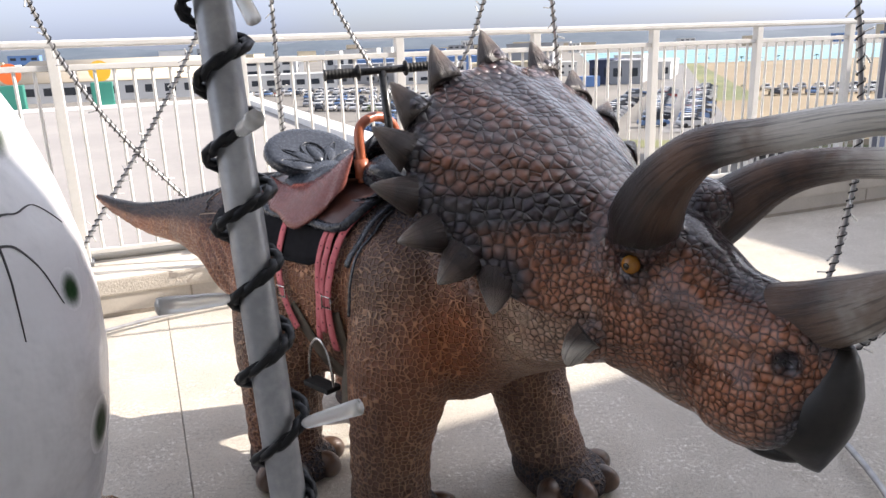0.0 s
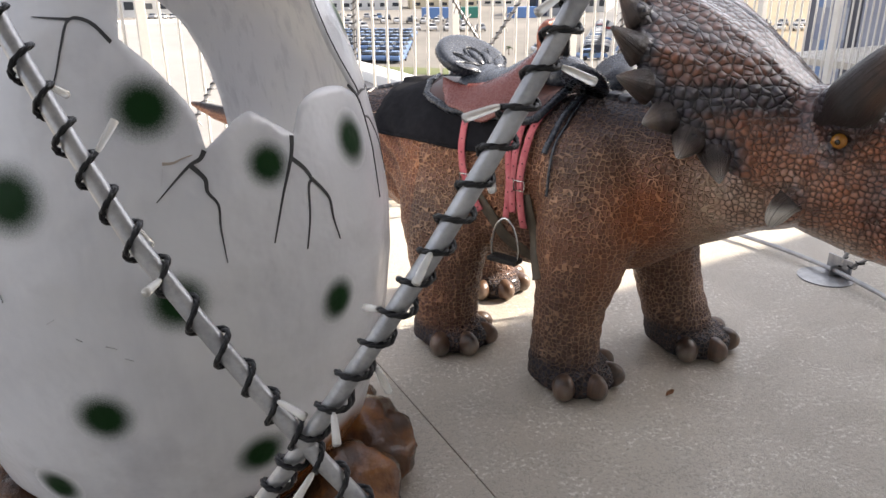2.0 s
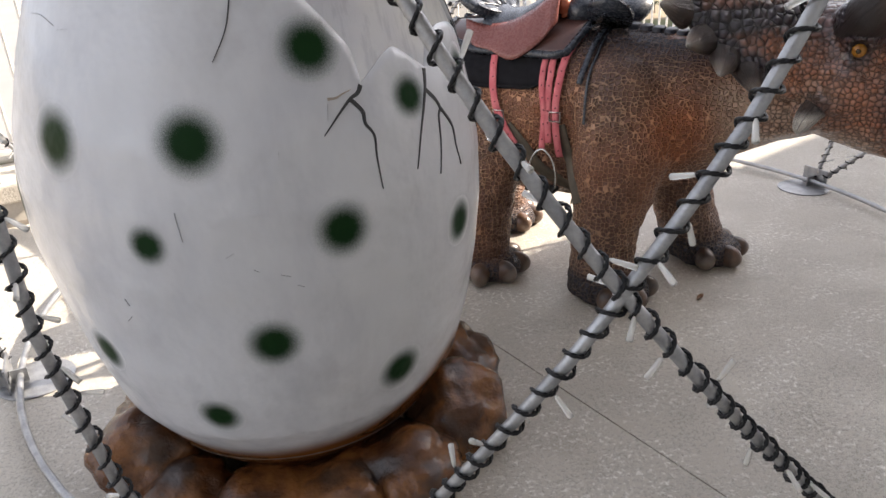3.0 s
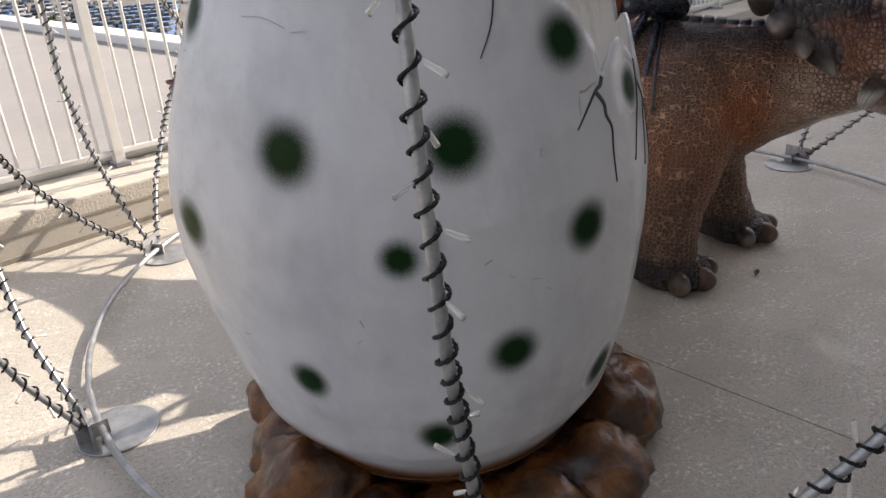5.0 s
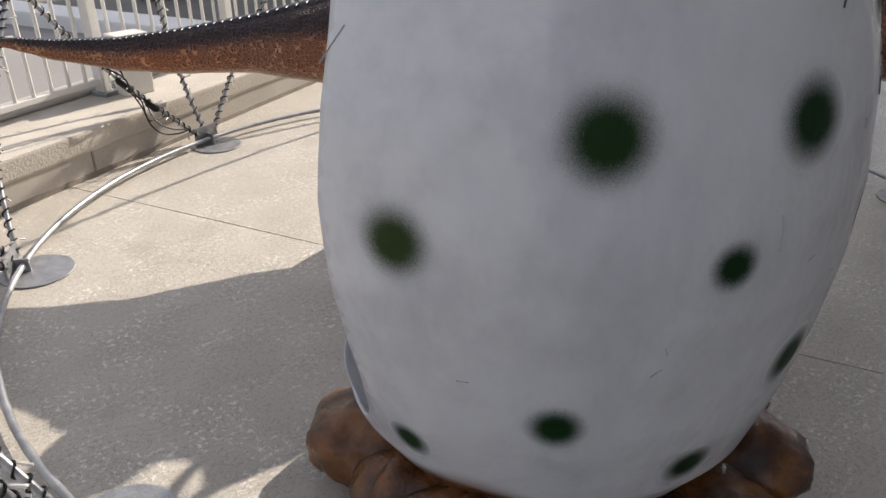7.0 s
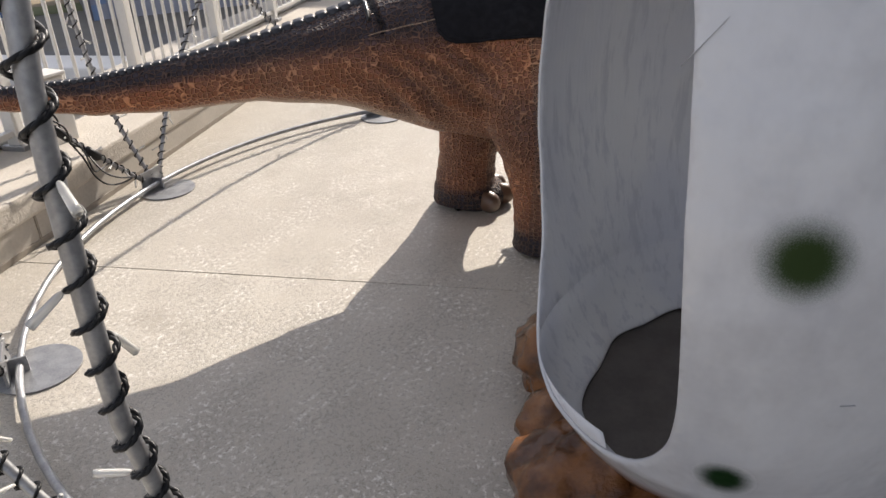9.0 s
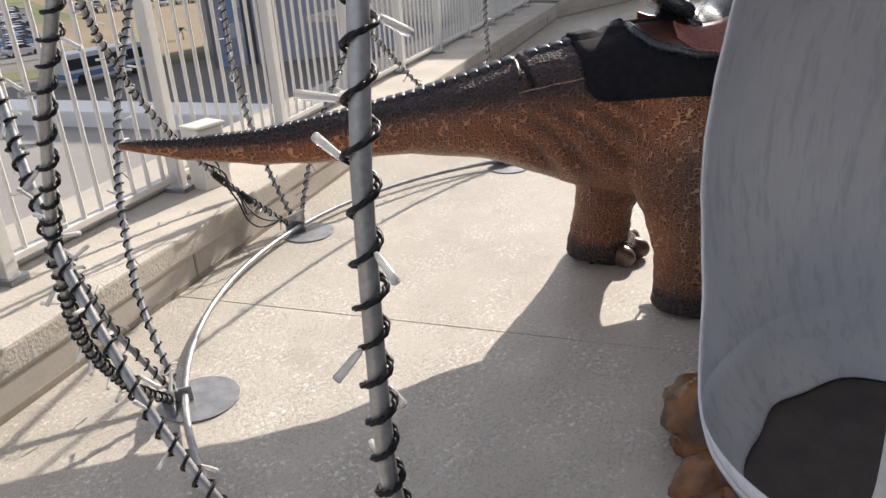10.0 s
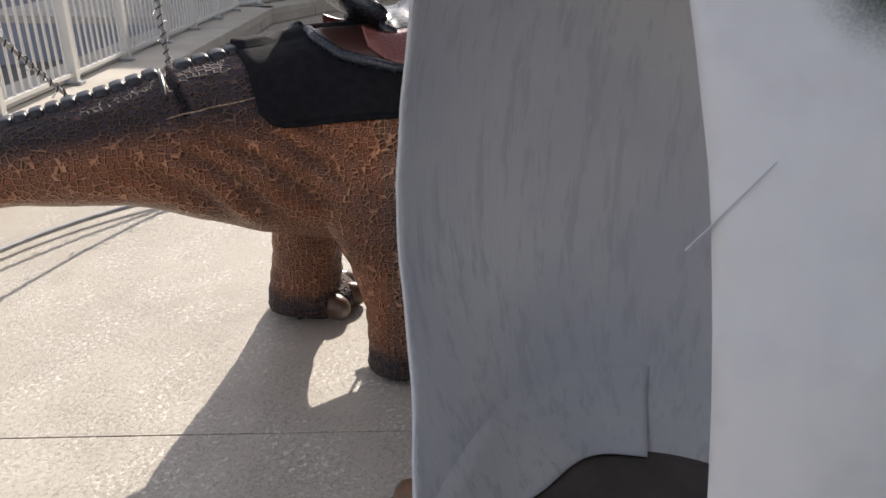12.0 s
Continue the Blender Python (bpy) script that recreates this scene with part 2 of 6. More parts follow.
def egg_paint():
    """White gloss paint with soft sprayed green spots, a brown foot and a few scuffs."""
    m, nt, bs = base_mat("white sprayed egg paint", 0.27)
    v = coords(nt)
    a = nt.nodes.new("ShaderNodeAttribute")
    a.attribute_name = "spray"
    sep = nt.nodes.new("ShaderNodeSeparateColor")
    nt.links.new(a.outputs["Color"], sep.inputs[0])
    n1, n2 = noise_node(nt, v, 1.6, 3), noise_node(nt, v, 420, 2)
    col = mix_rgb(nt, ramp(nt, n1, 0.3, 0.7), (0.58, 0.588, 0.605), (0.67, 0.675, 0.685))
    run = noise_node(nt, coords(nt, "Object", (1, 1, 0.35)), 4.5, 5, 0.6)
    col = mix_rgb(nt, math_node(nt, "MULTIPLY", ramp(nt, run, 0.46, 0.70), 0.42), col, (0.42, 0.43, 0.47))
    smudge = math_node(nt, "MULTIPLY", ramp(nt, noise_node(nt, v, 3.4, 5, 0.65), 0.48, 0.72), 0.36)
    col = mix_rgb(nt, smudge, col, (0.36, 0.36, 0.38))
    speck = math_node(nt, "ADD", sep.outputs[0], math_node(nt, "MULTIPLY", math_node(nt, "SUBTRACT", n2, 0.5), 0.30))
    g = ramp(nt, speck, 0.08, 0.88)
    g = math_node(nt, "MULTIPLY", g, ramp(nt, sep.outputs[0], 0.02, 0.25))
    col = mix_rgb(nt, g, col, mix_rgb(nt, sep.outputs[2], (0.005, 0.027, 0.006), (0.11, 0.13, 0.05)))
    brown = ramp(nt, math_node(nt, "ADD", sep.outputs[1], math_node(nt, "MULTIPLY", math_node(nt, "SUBTRACT", n1, 0.5), 0.5)), 0.25, 0.95)
    col = mix_rgb(nt, brown, col, (0.17, 0.062, 0.018))
    nt.links.new(col, bs.inputs["Base Color"])
    nt.links.new(math_node(nt, "ADD", math_node(nt, "MULTIPLY", g, 0.2), 0.26), bs.inputs["Roughness"])
    nt.links.new(math_node(nt, "SUBTRACT", 0.5, math_node(nt, "MULTIPLY", g, 0.4)), bs.inputs["Specular IOR Level"])
    bump(nt, bs, math_node(nt, "ADD", noise_node(nt, v, 3.2, 2), math_node(nt, "MULTIPLY", noise_node(nt, v, 9, 3), 0.35)), 0.85, 0.026)
    return m


M_EGG = egg_paint()


def egg_lining():
    """Pale grey resin brushed up and down in streaks."""
    m, nt, bs = base_mat("brushed pale grey resin", 0.42)
    streak, cloud = noise_node(nt, coords(nt, "Object", (9, 9, 1.1)), 3.2, 6, 0.65), noise_node(nt, coords(nt), 2.2, 3)
    col = mix_rgb(nt, ramp(nt, cloud, 0.35, 0.65), (0.66, 0.67, 0.71), (0.78, 0.78, 0.77))
    col = mix_rgb(nt, math_node(nt, "MULTIPLY", ramp(nt, streak, 0.50, 0.64), 0.4), col, (0.46, 0.47, 0.51))
    nt.links.new(col, bs.inputs["Base Color"])
    bump(nt, bs, streak, 0.4, 0.008)
    return m


M_EGGIN = egg_lining()
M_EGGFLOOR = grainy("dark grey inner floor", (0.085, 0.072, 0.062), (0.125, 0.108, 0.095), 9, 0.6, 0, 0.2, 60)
M_LINE = base_mat("dark painted crack", 0.5, 0, (0.03, 0.03, 0.032))[0]


def rock_paint():
    m, nt, bs = base_mat("glossy brown rock resin", 0.22)
    v = coords(nt)
    n1, n2, n3 = noise_node(nt, v, 7, 4), noise_node(nt, v, 30, 5, 0.7), noise_node(nt, v, 4, 3)
    col = mix_rgb(nt, ramp(nt, n1, 0.36, 0.64), (0.070, 0.026, 0.010), (0.225, 0.090, 0.028))
    col = mix_rgb(nt, math_node(nt, "MULTIPLY", ramp(nt, n2, 0.56, 0.72), 0.6), col, (0.05, 0.028, 0.018))
    col = mix_rgb(nt, math_node(nt, "MULTIPLY", ramp(nt, n3, 0.50, 0.64), 0.8), col, (0.022, 0.018, 0.016))
    nt.links.new(col, bs.inputs["Base Color"])
    nt.links.new(math_node(nt, "ADD", math_node(nt, "MULTIPLY", n2, 0.22), 0.07), bs.inputs["Roughness"])
    bump(nt, bs, math_node(nt, "ADD", n1, math_node(nt, "MULTIPLY", n2, 0.3)), 0.8, 0.03)
    bs.inputs["Specular IOR Level"].default_value = 0.3
    bs.inputs["Coat Weight"].default_value, bs.inputs["Coat Roughness"].default_value = 0.3, 0.05
    return m


M_ROCK = rock_paint()

# ---- terrace: floor, parapet kerb, railing ----
RAIL = pose(-2.70, 4.20, 0, 0, 0, 24.9)          # x along the kerb, y outward, its inner foot at y = 0
BAY = pose(10.6, 0, 0, 0, 0, -21)                # the kerb turns here
KERB_H, KERB_D = 0.235, 0.62
POST_STEP, POST_FIRST, POST_Y = 1.075, 0.47, 0.40


def slab(name, outline, z0, z1, material, parent=None, label=""):
    bm = nbm()
    top = [bm.verts.new((x, y, z1)) for x, y in outline]
    low = [bm.verts.new((x, y, z0)) for x, y in outline]
    bm.faces.new(top)
    bm.faces.new(list(reversed(low)))
    n = len(top)
    for i in range(n):
        bm.faces.new((top[i], low[i], low[(i + 1) % n], top[(i + 1) % n]))
    bmesh.ops.recalc_face_normals(bm, faces=bm.faces)
    es = [e for e in bm.edges if abs(e.verts[0].co.z - z1) < 1e-6 and abs(e.verts[1].co.z - z1) < 1e-6]
    bmesh.ops.bevel(bm, geom=es, offset=0.0015, segments=1, affect="EDGES")
    ob = link_mesh(name, bm, material)
    if parent:
        ob.parent = parent
    return tagged(ob, label) if label else ob


floor = new("floor")
tagged(floor, "worn pale concrete terrace floor with a saw-cut joint", "floor", kind="structure")
# the joint runs square to the kerb through (-1.28, 3.29)
jd, jn = Vector((0.425, -0.905)), Vector((0.905, 0.425))
jp = Vector((-1.283, 3.29))


def on_joint(along, off):
    p = jp + jd * along + jn * off
    return (p.x, p.y)


for lo_, hi_ in ((-14, -0.0018), (0.0018, 30)):
    slab("floor_slab", [on_joint(-1.42, lo_), on_joint(11, lo_), on_joint(11, hi_), on_joint(-1.42, hi_)], -0.12, 0.0, M_FLOOR, floor)
slab("floor_bed", [on_joint(-3, -14), on_joint(11, -14), on_joint(11, 30), on_joint(-3, 30)], -0.35, -0.012, M_KERBLOW, floor)
slab("bay_floor", [on_joint(-6.5, 11.0), on_joint(-1.43, 10.5), on_joint(-1.43, 30), on_joint(-6.5, 30)], -0.12, -0.004, M_FLOOR, floor)


def kerb(m, x0, x1, name, label):
    k = empty(name, m, label, "kerb", kind="structure")
    bm = nbm()
    box(bm, (x0, 0.0, -0.1), (x1, KERB_D, KERB_H - 0.02), 0.004)
    part("kerb_body", bm, M_KERBLOW, k)
    bm = nbm()
    box(bm, (x0, -0.010, KERB_H - 0.105), (x1, KERB_D + 0.004, KERB_H + 0.004), 0.014)
    part("coping", bm, M_KERB, k, "coping band of stippled cement")
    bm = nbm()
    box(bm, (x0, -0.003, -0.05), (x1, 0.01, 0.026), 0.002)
    part("foot_strip", bm, M_DARKCEMENT, k, "dark strip along the foot")
    x = x0 + 1.35
    while x < x1:
        bm = nbm()
        box(bm, (x, -0.004, 0.0), (x + 0.012, 0.01, KERB_H - 0.106), 0.002)
        part("joint", bm, M_DARKCEMENT, k)
        x += 2.9
    bm = nbm()
    tube(bm, [(x0, 0.50, KERB_H + 0.032), ((x0 + x1) / 2, 0.50, KERB_H + 0.032), (x1, 0.50, KERB_H + 0.032)], 0.034, 12)
    part("pipe", bm, M_KERBTOP, k, "pale grey pipe along the kerb", True)
    return k


kerb(RAIL, -9, 10.9, "kerb_1", "beige sprayed-cement parapet kerb beside the floor")
kerb(RAIL @ BAY, 0, 14, "kerb_2", "beige cement kerb turning the corner, in shade")


def railing(m, x0, count, name, label, group):
    r = empty(name, m, label, "railing", kind="structure")
    x1 = x0 + POST_STEP * count
    bm = nbm()
    box(bm, (-0.03, -0.03, KERB_H + 0.02), (0.03, 0.03, 1.575), 0.004)
    post = part("post", bm, M_RAIL, r)
    bm = nbm()
    box(bm, (-0.045, -0.06, KERB_H), (0.045, 0.06, KERB_H + 0.03), 0.006)
    foot = part("post_foot", bm, M_GALV, r)
    bm = nbm()
    tube(bm, [(0, 0, 0.32), (0, 0, 1.45)], 0.0105, 8, False)
    bar = part("baluster", bm, M_RAIL, r)
    first = True
    for k in range(count + 1):
        x = x0 + k * POST_STEP
        for src in (post, foot):
            o = src if first else src.copy()
            if not first:
                scene.collection.objects.link(o)
            o.location = (x, POST_Y, 0)
        if k < count:
            for j in range(1, 10):
                o = bar if (first and j == 1) else bar.copy()
                if o is not bar:
                    scene.collection.objects.link(o)
                o.location = (x + POST_STEP * j / 10, POST_Y, 0)
        first = False
    for nm, z0, z1, w, hb in (("top_rail", 1.56, 1.605, 0.034, 0.012), ("middle_rail", 1.43, 1.465, 0.017, 0.004), ("bottom_rail", 0.305, 0.335, 0.017, 0.004)):
        for k in range(count if nm != "top_rail" else 1):
            bm = nbm()
            a, b = (x0 - 0.03, x1 + 0.03) if nm == "top_rail" else (x0 + k * POST_STEP + 0.03, x0 + (k + 1) * POST_STEP - 0.03)
            box(bm, (a, POST_Y - w, z0), (b, POST_Y + w, z1), hb)
            part(nm, bm, M_RAIL, r)
    return r


railing(RAIL, POST_FIRST - 5 * POST_STEP, 14, "railing_1", "white painted metal railing with round balusters", "")
railing(RAIL @ BAY, 0.35, 9, "railing_2", "white painted metal railing past the corner", "")

# ---- lower roof beyond the railing ----
bm = nbm()
box(bm, (-40, KERB_D, -0.9), (5.55, 29.5, -0.42), 0)
lower_roof = link_mesh("lower_roof", bm, M_ROOF)
lower_roof.matrix_world = RAIL
tagged(lower_roof, "pale flat roof below the railing", "roof", kind="structure")
for nm, lo_, hi_ in (("roof_edge_1", (5.0, KERB_D, -0.9), (5.55, 29.5, -0.24)), ("roof_edge_2", (-40, 29.0, -0.9), (5.0, 29.5, -0.30))):
    bm = nbm()
    box(bm, lo_, hi_, 0.03)
    ob = link_mesh(nm, bm, M_WHITE)
    ob.matrix_world = RAIL
    tagged(ob, "low white upstand along the roof edge", "upstand", kind="structure")

# unseen roof slabs, behind and above, placed to shade the floor and bay
M_SOFFIT = grainy("grey cement soffit", (0.36, 0.35, 0.33), (0.44, 0.43, 0.41), 0.6, 0.85, 0, 0.1, 12)
for nm, m, lo_, hi_ in (("canopy_1", pose(6.95, 4.62, 0, 0, 0, 29.3), (-17, -5.4, 4.5), (7.5, 0, 4.85)), ("canopy_2", Matrix.Translation((1.53, -0.40, 0)) @ RAIL, (12.27, -7.14, 4.95), (26, 6.36, 5.3))):
    bm = nbm()
    box(bm, lo_, hi_, 0.02)
    ob = link_mesh(nm, bm, M_SOFFIT)
    ob.matrix_world = m
    tagged(ob, "unseen grey roof slab placed to shade the terrace", "roof", kind="structure")
# unseen wall, added to cut the sky light from behind the egg
bm = nbm()
box(bm, (-9, -7.9, 0), (12, -7.5, 4.45), 0.02)
back_blocker = link_mesh("unseen_wall", bm, M_WHITE)
back_blocker.matrix_world = RAIL
tagged(back_blocker, "unseen white wall added behind the terrace to block sky light", "wall", kind="structure")

# ---- globe frame of bent steel tubes with string lights ----
GC = Vector((-0.58, 2.85, 0.0))
TH0 = 15.5
UP_Z, UP_R = (0.0, 0.3, 0.6, 0.9, 1.2, 1.5, 1.8, 2.2, 2.6, 2.9, 3.1), (1.955, 2.10, 2.19, 2.235, 2.225, 2.18, 2.10, 1.90, 1.58, 1.05, 0.35)
DI_Z, DI_R = (0.0, 0.3, 0.6, 0.9, 1.2, 1.5, 1.8, 2.1), (1.955, 2.075, 2.145, 2.175, 2.17, 2.12, 2.02, 1.88)
# how each tube leans round the globe, in degrees per metre and per metre squared; the tubes were bent by hand
LEAN = {(6, 0): (0.6, -1.5, 0.0), (5, 0): (0.0, -1.7, 0.0), (4, 0): (1.0, 0.0, 0.0), (6, -1): (0.0, 29.5, -4.6), (5, 1): (0.0, 24.2, -3.4), (3, 1): (0.0, 31.5, -7.0)}


def smooth_step(a, b, x):
    t = max(0.0, min(1.0, (x - a) / (b - a)))
    return t * t * (3 - 2 * t)


def globe(k, s, z):
    a0, a1, a2 = LEAN.get((k, s), (0.0, 27.5, -4.3) if s else (0.0, 0.0, 0.0))
    a = radians(TH0 + 45 * k + (s or 1) * (a0 * smooth_step(-0.5, 0.3, z) + a1 * z + a2 * z * z))
    r = interp(z, DI_Z, DI_R) - (0.06 * (1 - smooth_step(0.2, 0.9, z)) if (k, s) == (6, -1) else 0) if s else interp(z, UP_Z, UP_R) + {6: -0.08, 4: 0.04}.get(k, 0) * min(z, 1.0)
    return Vector((GC.x + r * math.cos(a), GC.y + r * math.sin(a), z))


globe_frame = empty("globe_frame", pose(GC.x, GC.y, 0), "globe-shaped frame of bent galvanised tubes on the floor", "tube frame")
local = Matrix.Translation((-GC.x, -GC.y, 0))
STRUTS = []
for k in range(8):
    STRUTS.append(("upright", [globe(k, 0, z) for z in np.linspace(0.05, 3.08, 40)]))
    for s in (-1, 1):
        if (k, s) not in ((4, 1), (5, -1), (0, 1), (1, -1)):      # the two ways in are left open
            STRUTS.append(("diagonal", [globe(k, s, z) for z in np.linspace(0.06, 2.1, 26)]))
bm = nbm()
ring = [Vector((GC.x + 1.945 * math.cos(a), GC.y + 1.945 * math.sin(a), 0.035)) for a in np.linspace(0, 2 * math.pi, 97)]
tube(bm, [local @ p for p in ring], 0.012, 8, False)
part("base_ring", bm, M_GALV, globe_frame)
for nm, pts in STRUTS:
    bm = nbm()
    tube(bm, [local @ p for p in pts], 0.0098, 10)
    part(nm, bm, M_GALV, globe_frame)
for k in range(8):
    a = radians(TH0 + 45 * k)
    m = pose(1.90 * math.cos(a), 1.90 * math.sin(a), 0, 0, 0, TH0 + 45 * k)
    bm = nbm()
    disc(bm, 0.13, 0.001, 0.007, 36, m)
    box(bm, (0.075, -0.075, 0.006), (0.083, 0.075, 0.10), 0.001, m)
    box(bm, (0.02, -0.003, 0.006), (0.12, 0.003, 0.06), 0.001, m)
    part("base_plate", bm, M_GALV, globe_frame, "round galvanised base plate with a bracket")


def glass_mat():
    m, nt, bs = base_mat("clear bulb resin", 0.2, 0, (0.95, 0.94, 0.9))
    bs.inputs["Transmission Weight"].default_value = 0.55
    bs.inputs["IOR"].default_value = 1.4
    return m


M_BULB = glass_mat()
bulb_bm = nbm()
tube(bulb_bm, [(0, 0, 0), (0, 0, 0.004), (0, 0, 0.010), (0, 0, 0.028), (0, 0, 0.036), (0, 0, 0.0365), (0, 0, 0.033)], [0.0022, 0.0034, 0.0038, 0.0044, 0.0046, 0.0040, 0.0006], 8, True)
bulb_me = bpy.data.meshes.new("bulb")
bulb_bm.to_mesh(bulb_me)
bulb_bm.free()
for f in bulb_me.polygons:
    f.use_smooth = True
bulb_me.materials.append(M_BULB)
rng = random.Random(4)
for nm, pts in STRUTS:
    path = [p for p in pts if p.z < 1.95]
    length = sum((b - a).length for a, b in zip(path, path[1:]))
    fr = frames_along(path)
    acc = [0.0]
    for a, b in zip(path, path[1:]):
        acc.append(acc[-1] + (b - a).length)
    pitch = rng.uniform(0.038, 0.046)
    turns = length / pitch
    steps = int(turns * 24)
    ph0 = rng.uniform(0, 6.28)
    cable, spots = ([], []), []
    next_bulb = rng.uniform(0.02, 0.08)
    wob = rng.uniform(0, 9)
    for i in range(steps + 1):
        s = length * i / steps
        j = min(int(np.searchsorted(acc, s, "right")) - 1, len(path) - 2)
        t = (s - acc[j]) / (acc[j + 1] - acc[j])
        c = path[j].lerp(path[j + 1], t)
        a, b, tt = fr[j][1], fr[j][2], fr[j][3]
        ph = ph0 + 2 * math.pi * (s / pitch + 0.35 * math.sin(s * 6 + wob) + 0.12 * math.sin(s * 19 + 2 * wob))
        d = a * math.cos(ph) + b * math.sin(ph)
        core = c + d * (0.0133 + 0.0014 * math.sin(ph * 0.37))
        u, w = d, (tt + d.cross(tt) * 1.4).cross(d).normalized()
        for line, turn in zip(cable, (0.0, math.pi)):
            q = ph * 4.4 + turn
            line.append(core + (u * math.cos(q) + w * math.sin(q)) * 0.0021)
        if s > next_bulb:
            spots.append((c + d * 0.017, d, tt))
            next_bulb += rng.uniform(0.05, 0.10)
    sl = empty("string_light", Matrix.Identity(4), "black twisted cable of clear bulbs wound round a tube", "string light", "string lights on the globe frame")
    bm = nbm()
    for line in cable:
        tube(bm, line, 0.0024, 5, False)
    part("cable", bm, M_CABLE, sl)
    for p, d, tt in spots:
        way = (d * rng.uniform(0.5, 1.0) + tt * rng.uniform(-0.9, 0.9) + Vector((0, 0, -0.35))).normalized()
        o = new("bulb", bulb_me)
        o.parent = sl
        o.matrix_world = Matrix.Translation(p) @ way.to_track_quat("Z", "Y").to_matrix().to_4x4()


# connectors and loose loops of lead at one foot
lead = empty("power_lead", Matrix.Identity(4), "tangled black power lead and connectors tied to a tube", "cable")
base = [globe(2, 1, z) for z in (0.62, 0.50, 0.40, 0.30, 0.20, 0.10)]
side = Vector((-0.35, -0.94, 0))
for i, (a, b, out, drop) in enumerate(((1, 3, 0.07, 0.02), (2, 4, 0.10, -0.06), (2, 5, 0.05, -0.10), (3, 5, 0.13, -0.02), (0, 2, 0.05, 0.05))):
    p, q = base[a], base[b]
    mids = [p.lerp(q, u) + side * (out * math.sin(math.pi * u)) + Vector((0.03 * math.sin(5 * u + i), 0, drop * math.sin(math.pi * u))) for u in (0.2, 0.4, 0.6, 0.8)]
    bm = nbm()
    tube(bm, spline([p] + [Vector((m.x, m.y, max(m.z, 0.02))) for m in mids] + [q], 6), 0.0042, 6)
    part("lead", bm, M_CABLE, lead, "", True)
for z0, z1, r in ((0.44, 0.36, 0.019), (0.30, 0.24, 0.021)):
    bm = nbm()
    off = side * 0.022
    tube(bm, [globe(2, 1, z0) + off, globe(2, 1, z0 - 0.01) + off, globe(2, 1, z1 + 0.01) + off, globe(2, 1, z1) + off], [r * 0.5, r, r, r * 0.5], 10)
    part("connector", bm, M_CABLE, lead, "black plastic connector", True)
bm = nbm()
tube(bm, [globe(2, 0, z) for z in (0.40, 0.44, 0.48, 0.52)], [0.018, 0.024, 0.025, 0.017], 10)
part("tape_wrap", bm, M_CABLE, lead, "wad of black tape", True)

# ---- the cracked egg ----
EGG = Vector((-1.451, 1.915, 0.0))
EGG_Z = (0.06, 0.15, 0.3, 0.45, 0.6, 0.75, 0.9, 1.05, 1.2, 1.35, 1.5, 1.62, 1.72, 1.79, 1.83)
EGG_R = (0.32, 0.405, 0.497, 0.538, 0.564, 0.580, 0.580, 0.560, 0.525, 0.475, 0.400, 0.306, 0.205, 0.11, 0.02)
FRONT = ((285, 1.47), (284, 1.34), (289, 1.30), (294, 1.245), (297, 1.20), (298, 1.135), (304, 1.175), (307, 1.19), (310, 1.19), (318.5, 1.135),
         (322, 1.19), (329, 1.215), (339, 1.21), (347.5, 1.18), (342, 1.28), (340, 1.36), (343.5, 1.45), (330, 1.495), (320, 1.51), (302, 1.535), (289, 1.535))
DOOR = ((163, 0.30), (154, 0.305), (140, 0.32), (125, 0.355), (110, 0.42), (96, 0.52), (88, 0.66), (86, 0.82), (86, 0.96), (88, 1.12), (92, 1.25),
        (99, 1.35), (118, 1.46), (150, 1.44), (168.5, 1.33), (175.5, 1.20), (179.2, 1.04), (181.3, 0.85), (182.2, 0.68), (182, 0.52), (179.6, 0.41), (173, 0.33))
SPOTS = ((287.3, 1.217, 0), (260.1, 1.06, 0, 1.12), (226, 1.054, 0.08, 1.15), (247.8, 0.85, 0, 0.72), (288.5, 0.846, 0), (324.5, 0.75, 0, 0.9), (270.6, 0.597, 0), (302.9, 0.415, 0),
         (252.7, 0.381, 0, 0.85), (222.7, 0.53, 0, 0.85), (310.4, 1.09, 0, 0.8), (195.7, 0.866, 0.25), (191.4, 0.385, 0, 0.75), (337.5, 1.094, 0), (6.5, 0.98, 0, 0.7), (11, 0.615, 0),
         (2, 1.35, 0.1), (335, 1.535, 0), (189, 1.30, 0), (40, 1.1, 0), (45, 0.7, 0), (236, 1.40, 0.2))


def egg_point(th, z, off=0.0):
    # the shell was moulded by hand: it swells beside the doorway
    swell = 0.045 * math.exp(-((((th - 178) + 180) % 360 - 180) / 26) ** 2) * math.exp(-((z - 0.85) / 0.36) ** 2)
    swell -= 0.085 * math.exp(-((((th - 88) + 180) % 360 - 180) / 38) ** 2) * math.exp(-((z - 0.28) / 0.30) ** 2)
    r = interp(z, EGG_Z, EGG_R) + swell + off
    return Vector((r * math.cos(radians(th)), r * math.sin(radians(th)), z))


def inside(poly, x, y):
    hit = False
    for (x0, y0), (x1, y1) in zip(poly, poly[1:] + poly[:1]):
        if (y0 > y) != (y1 > y) and x < x0 + (y - y0) * (x1 - x0) / (y1 - y0):
            hit = not hit
    return hit


def smooth_loop(poly, sharp=()):
    q = [Vector((*p, 0)) for p in poly]
    n, out = len(q), []
    for i in range(n):
        a, b, c, d = q[i - 1], q[i], q[(i + 1) % n], q[(i + 2) % n]
        for k in range(4):
            t = k / 4
            if i in sharp or (i + 1) % n in sharp:
                p = b.lerp(c, t)
            else:
                p = 0.5 * (2 * b + (c - a) * t + (2 * a - 5 * b + 4 * c - d) * t * t + (3 * b - a - 3 * c + d) * t ** 3)
            out.append((p.x, p.y))
    return out


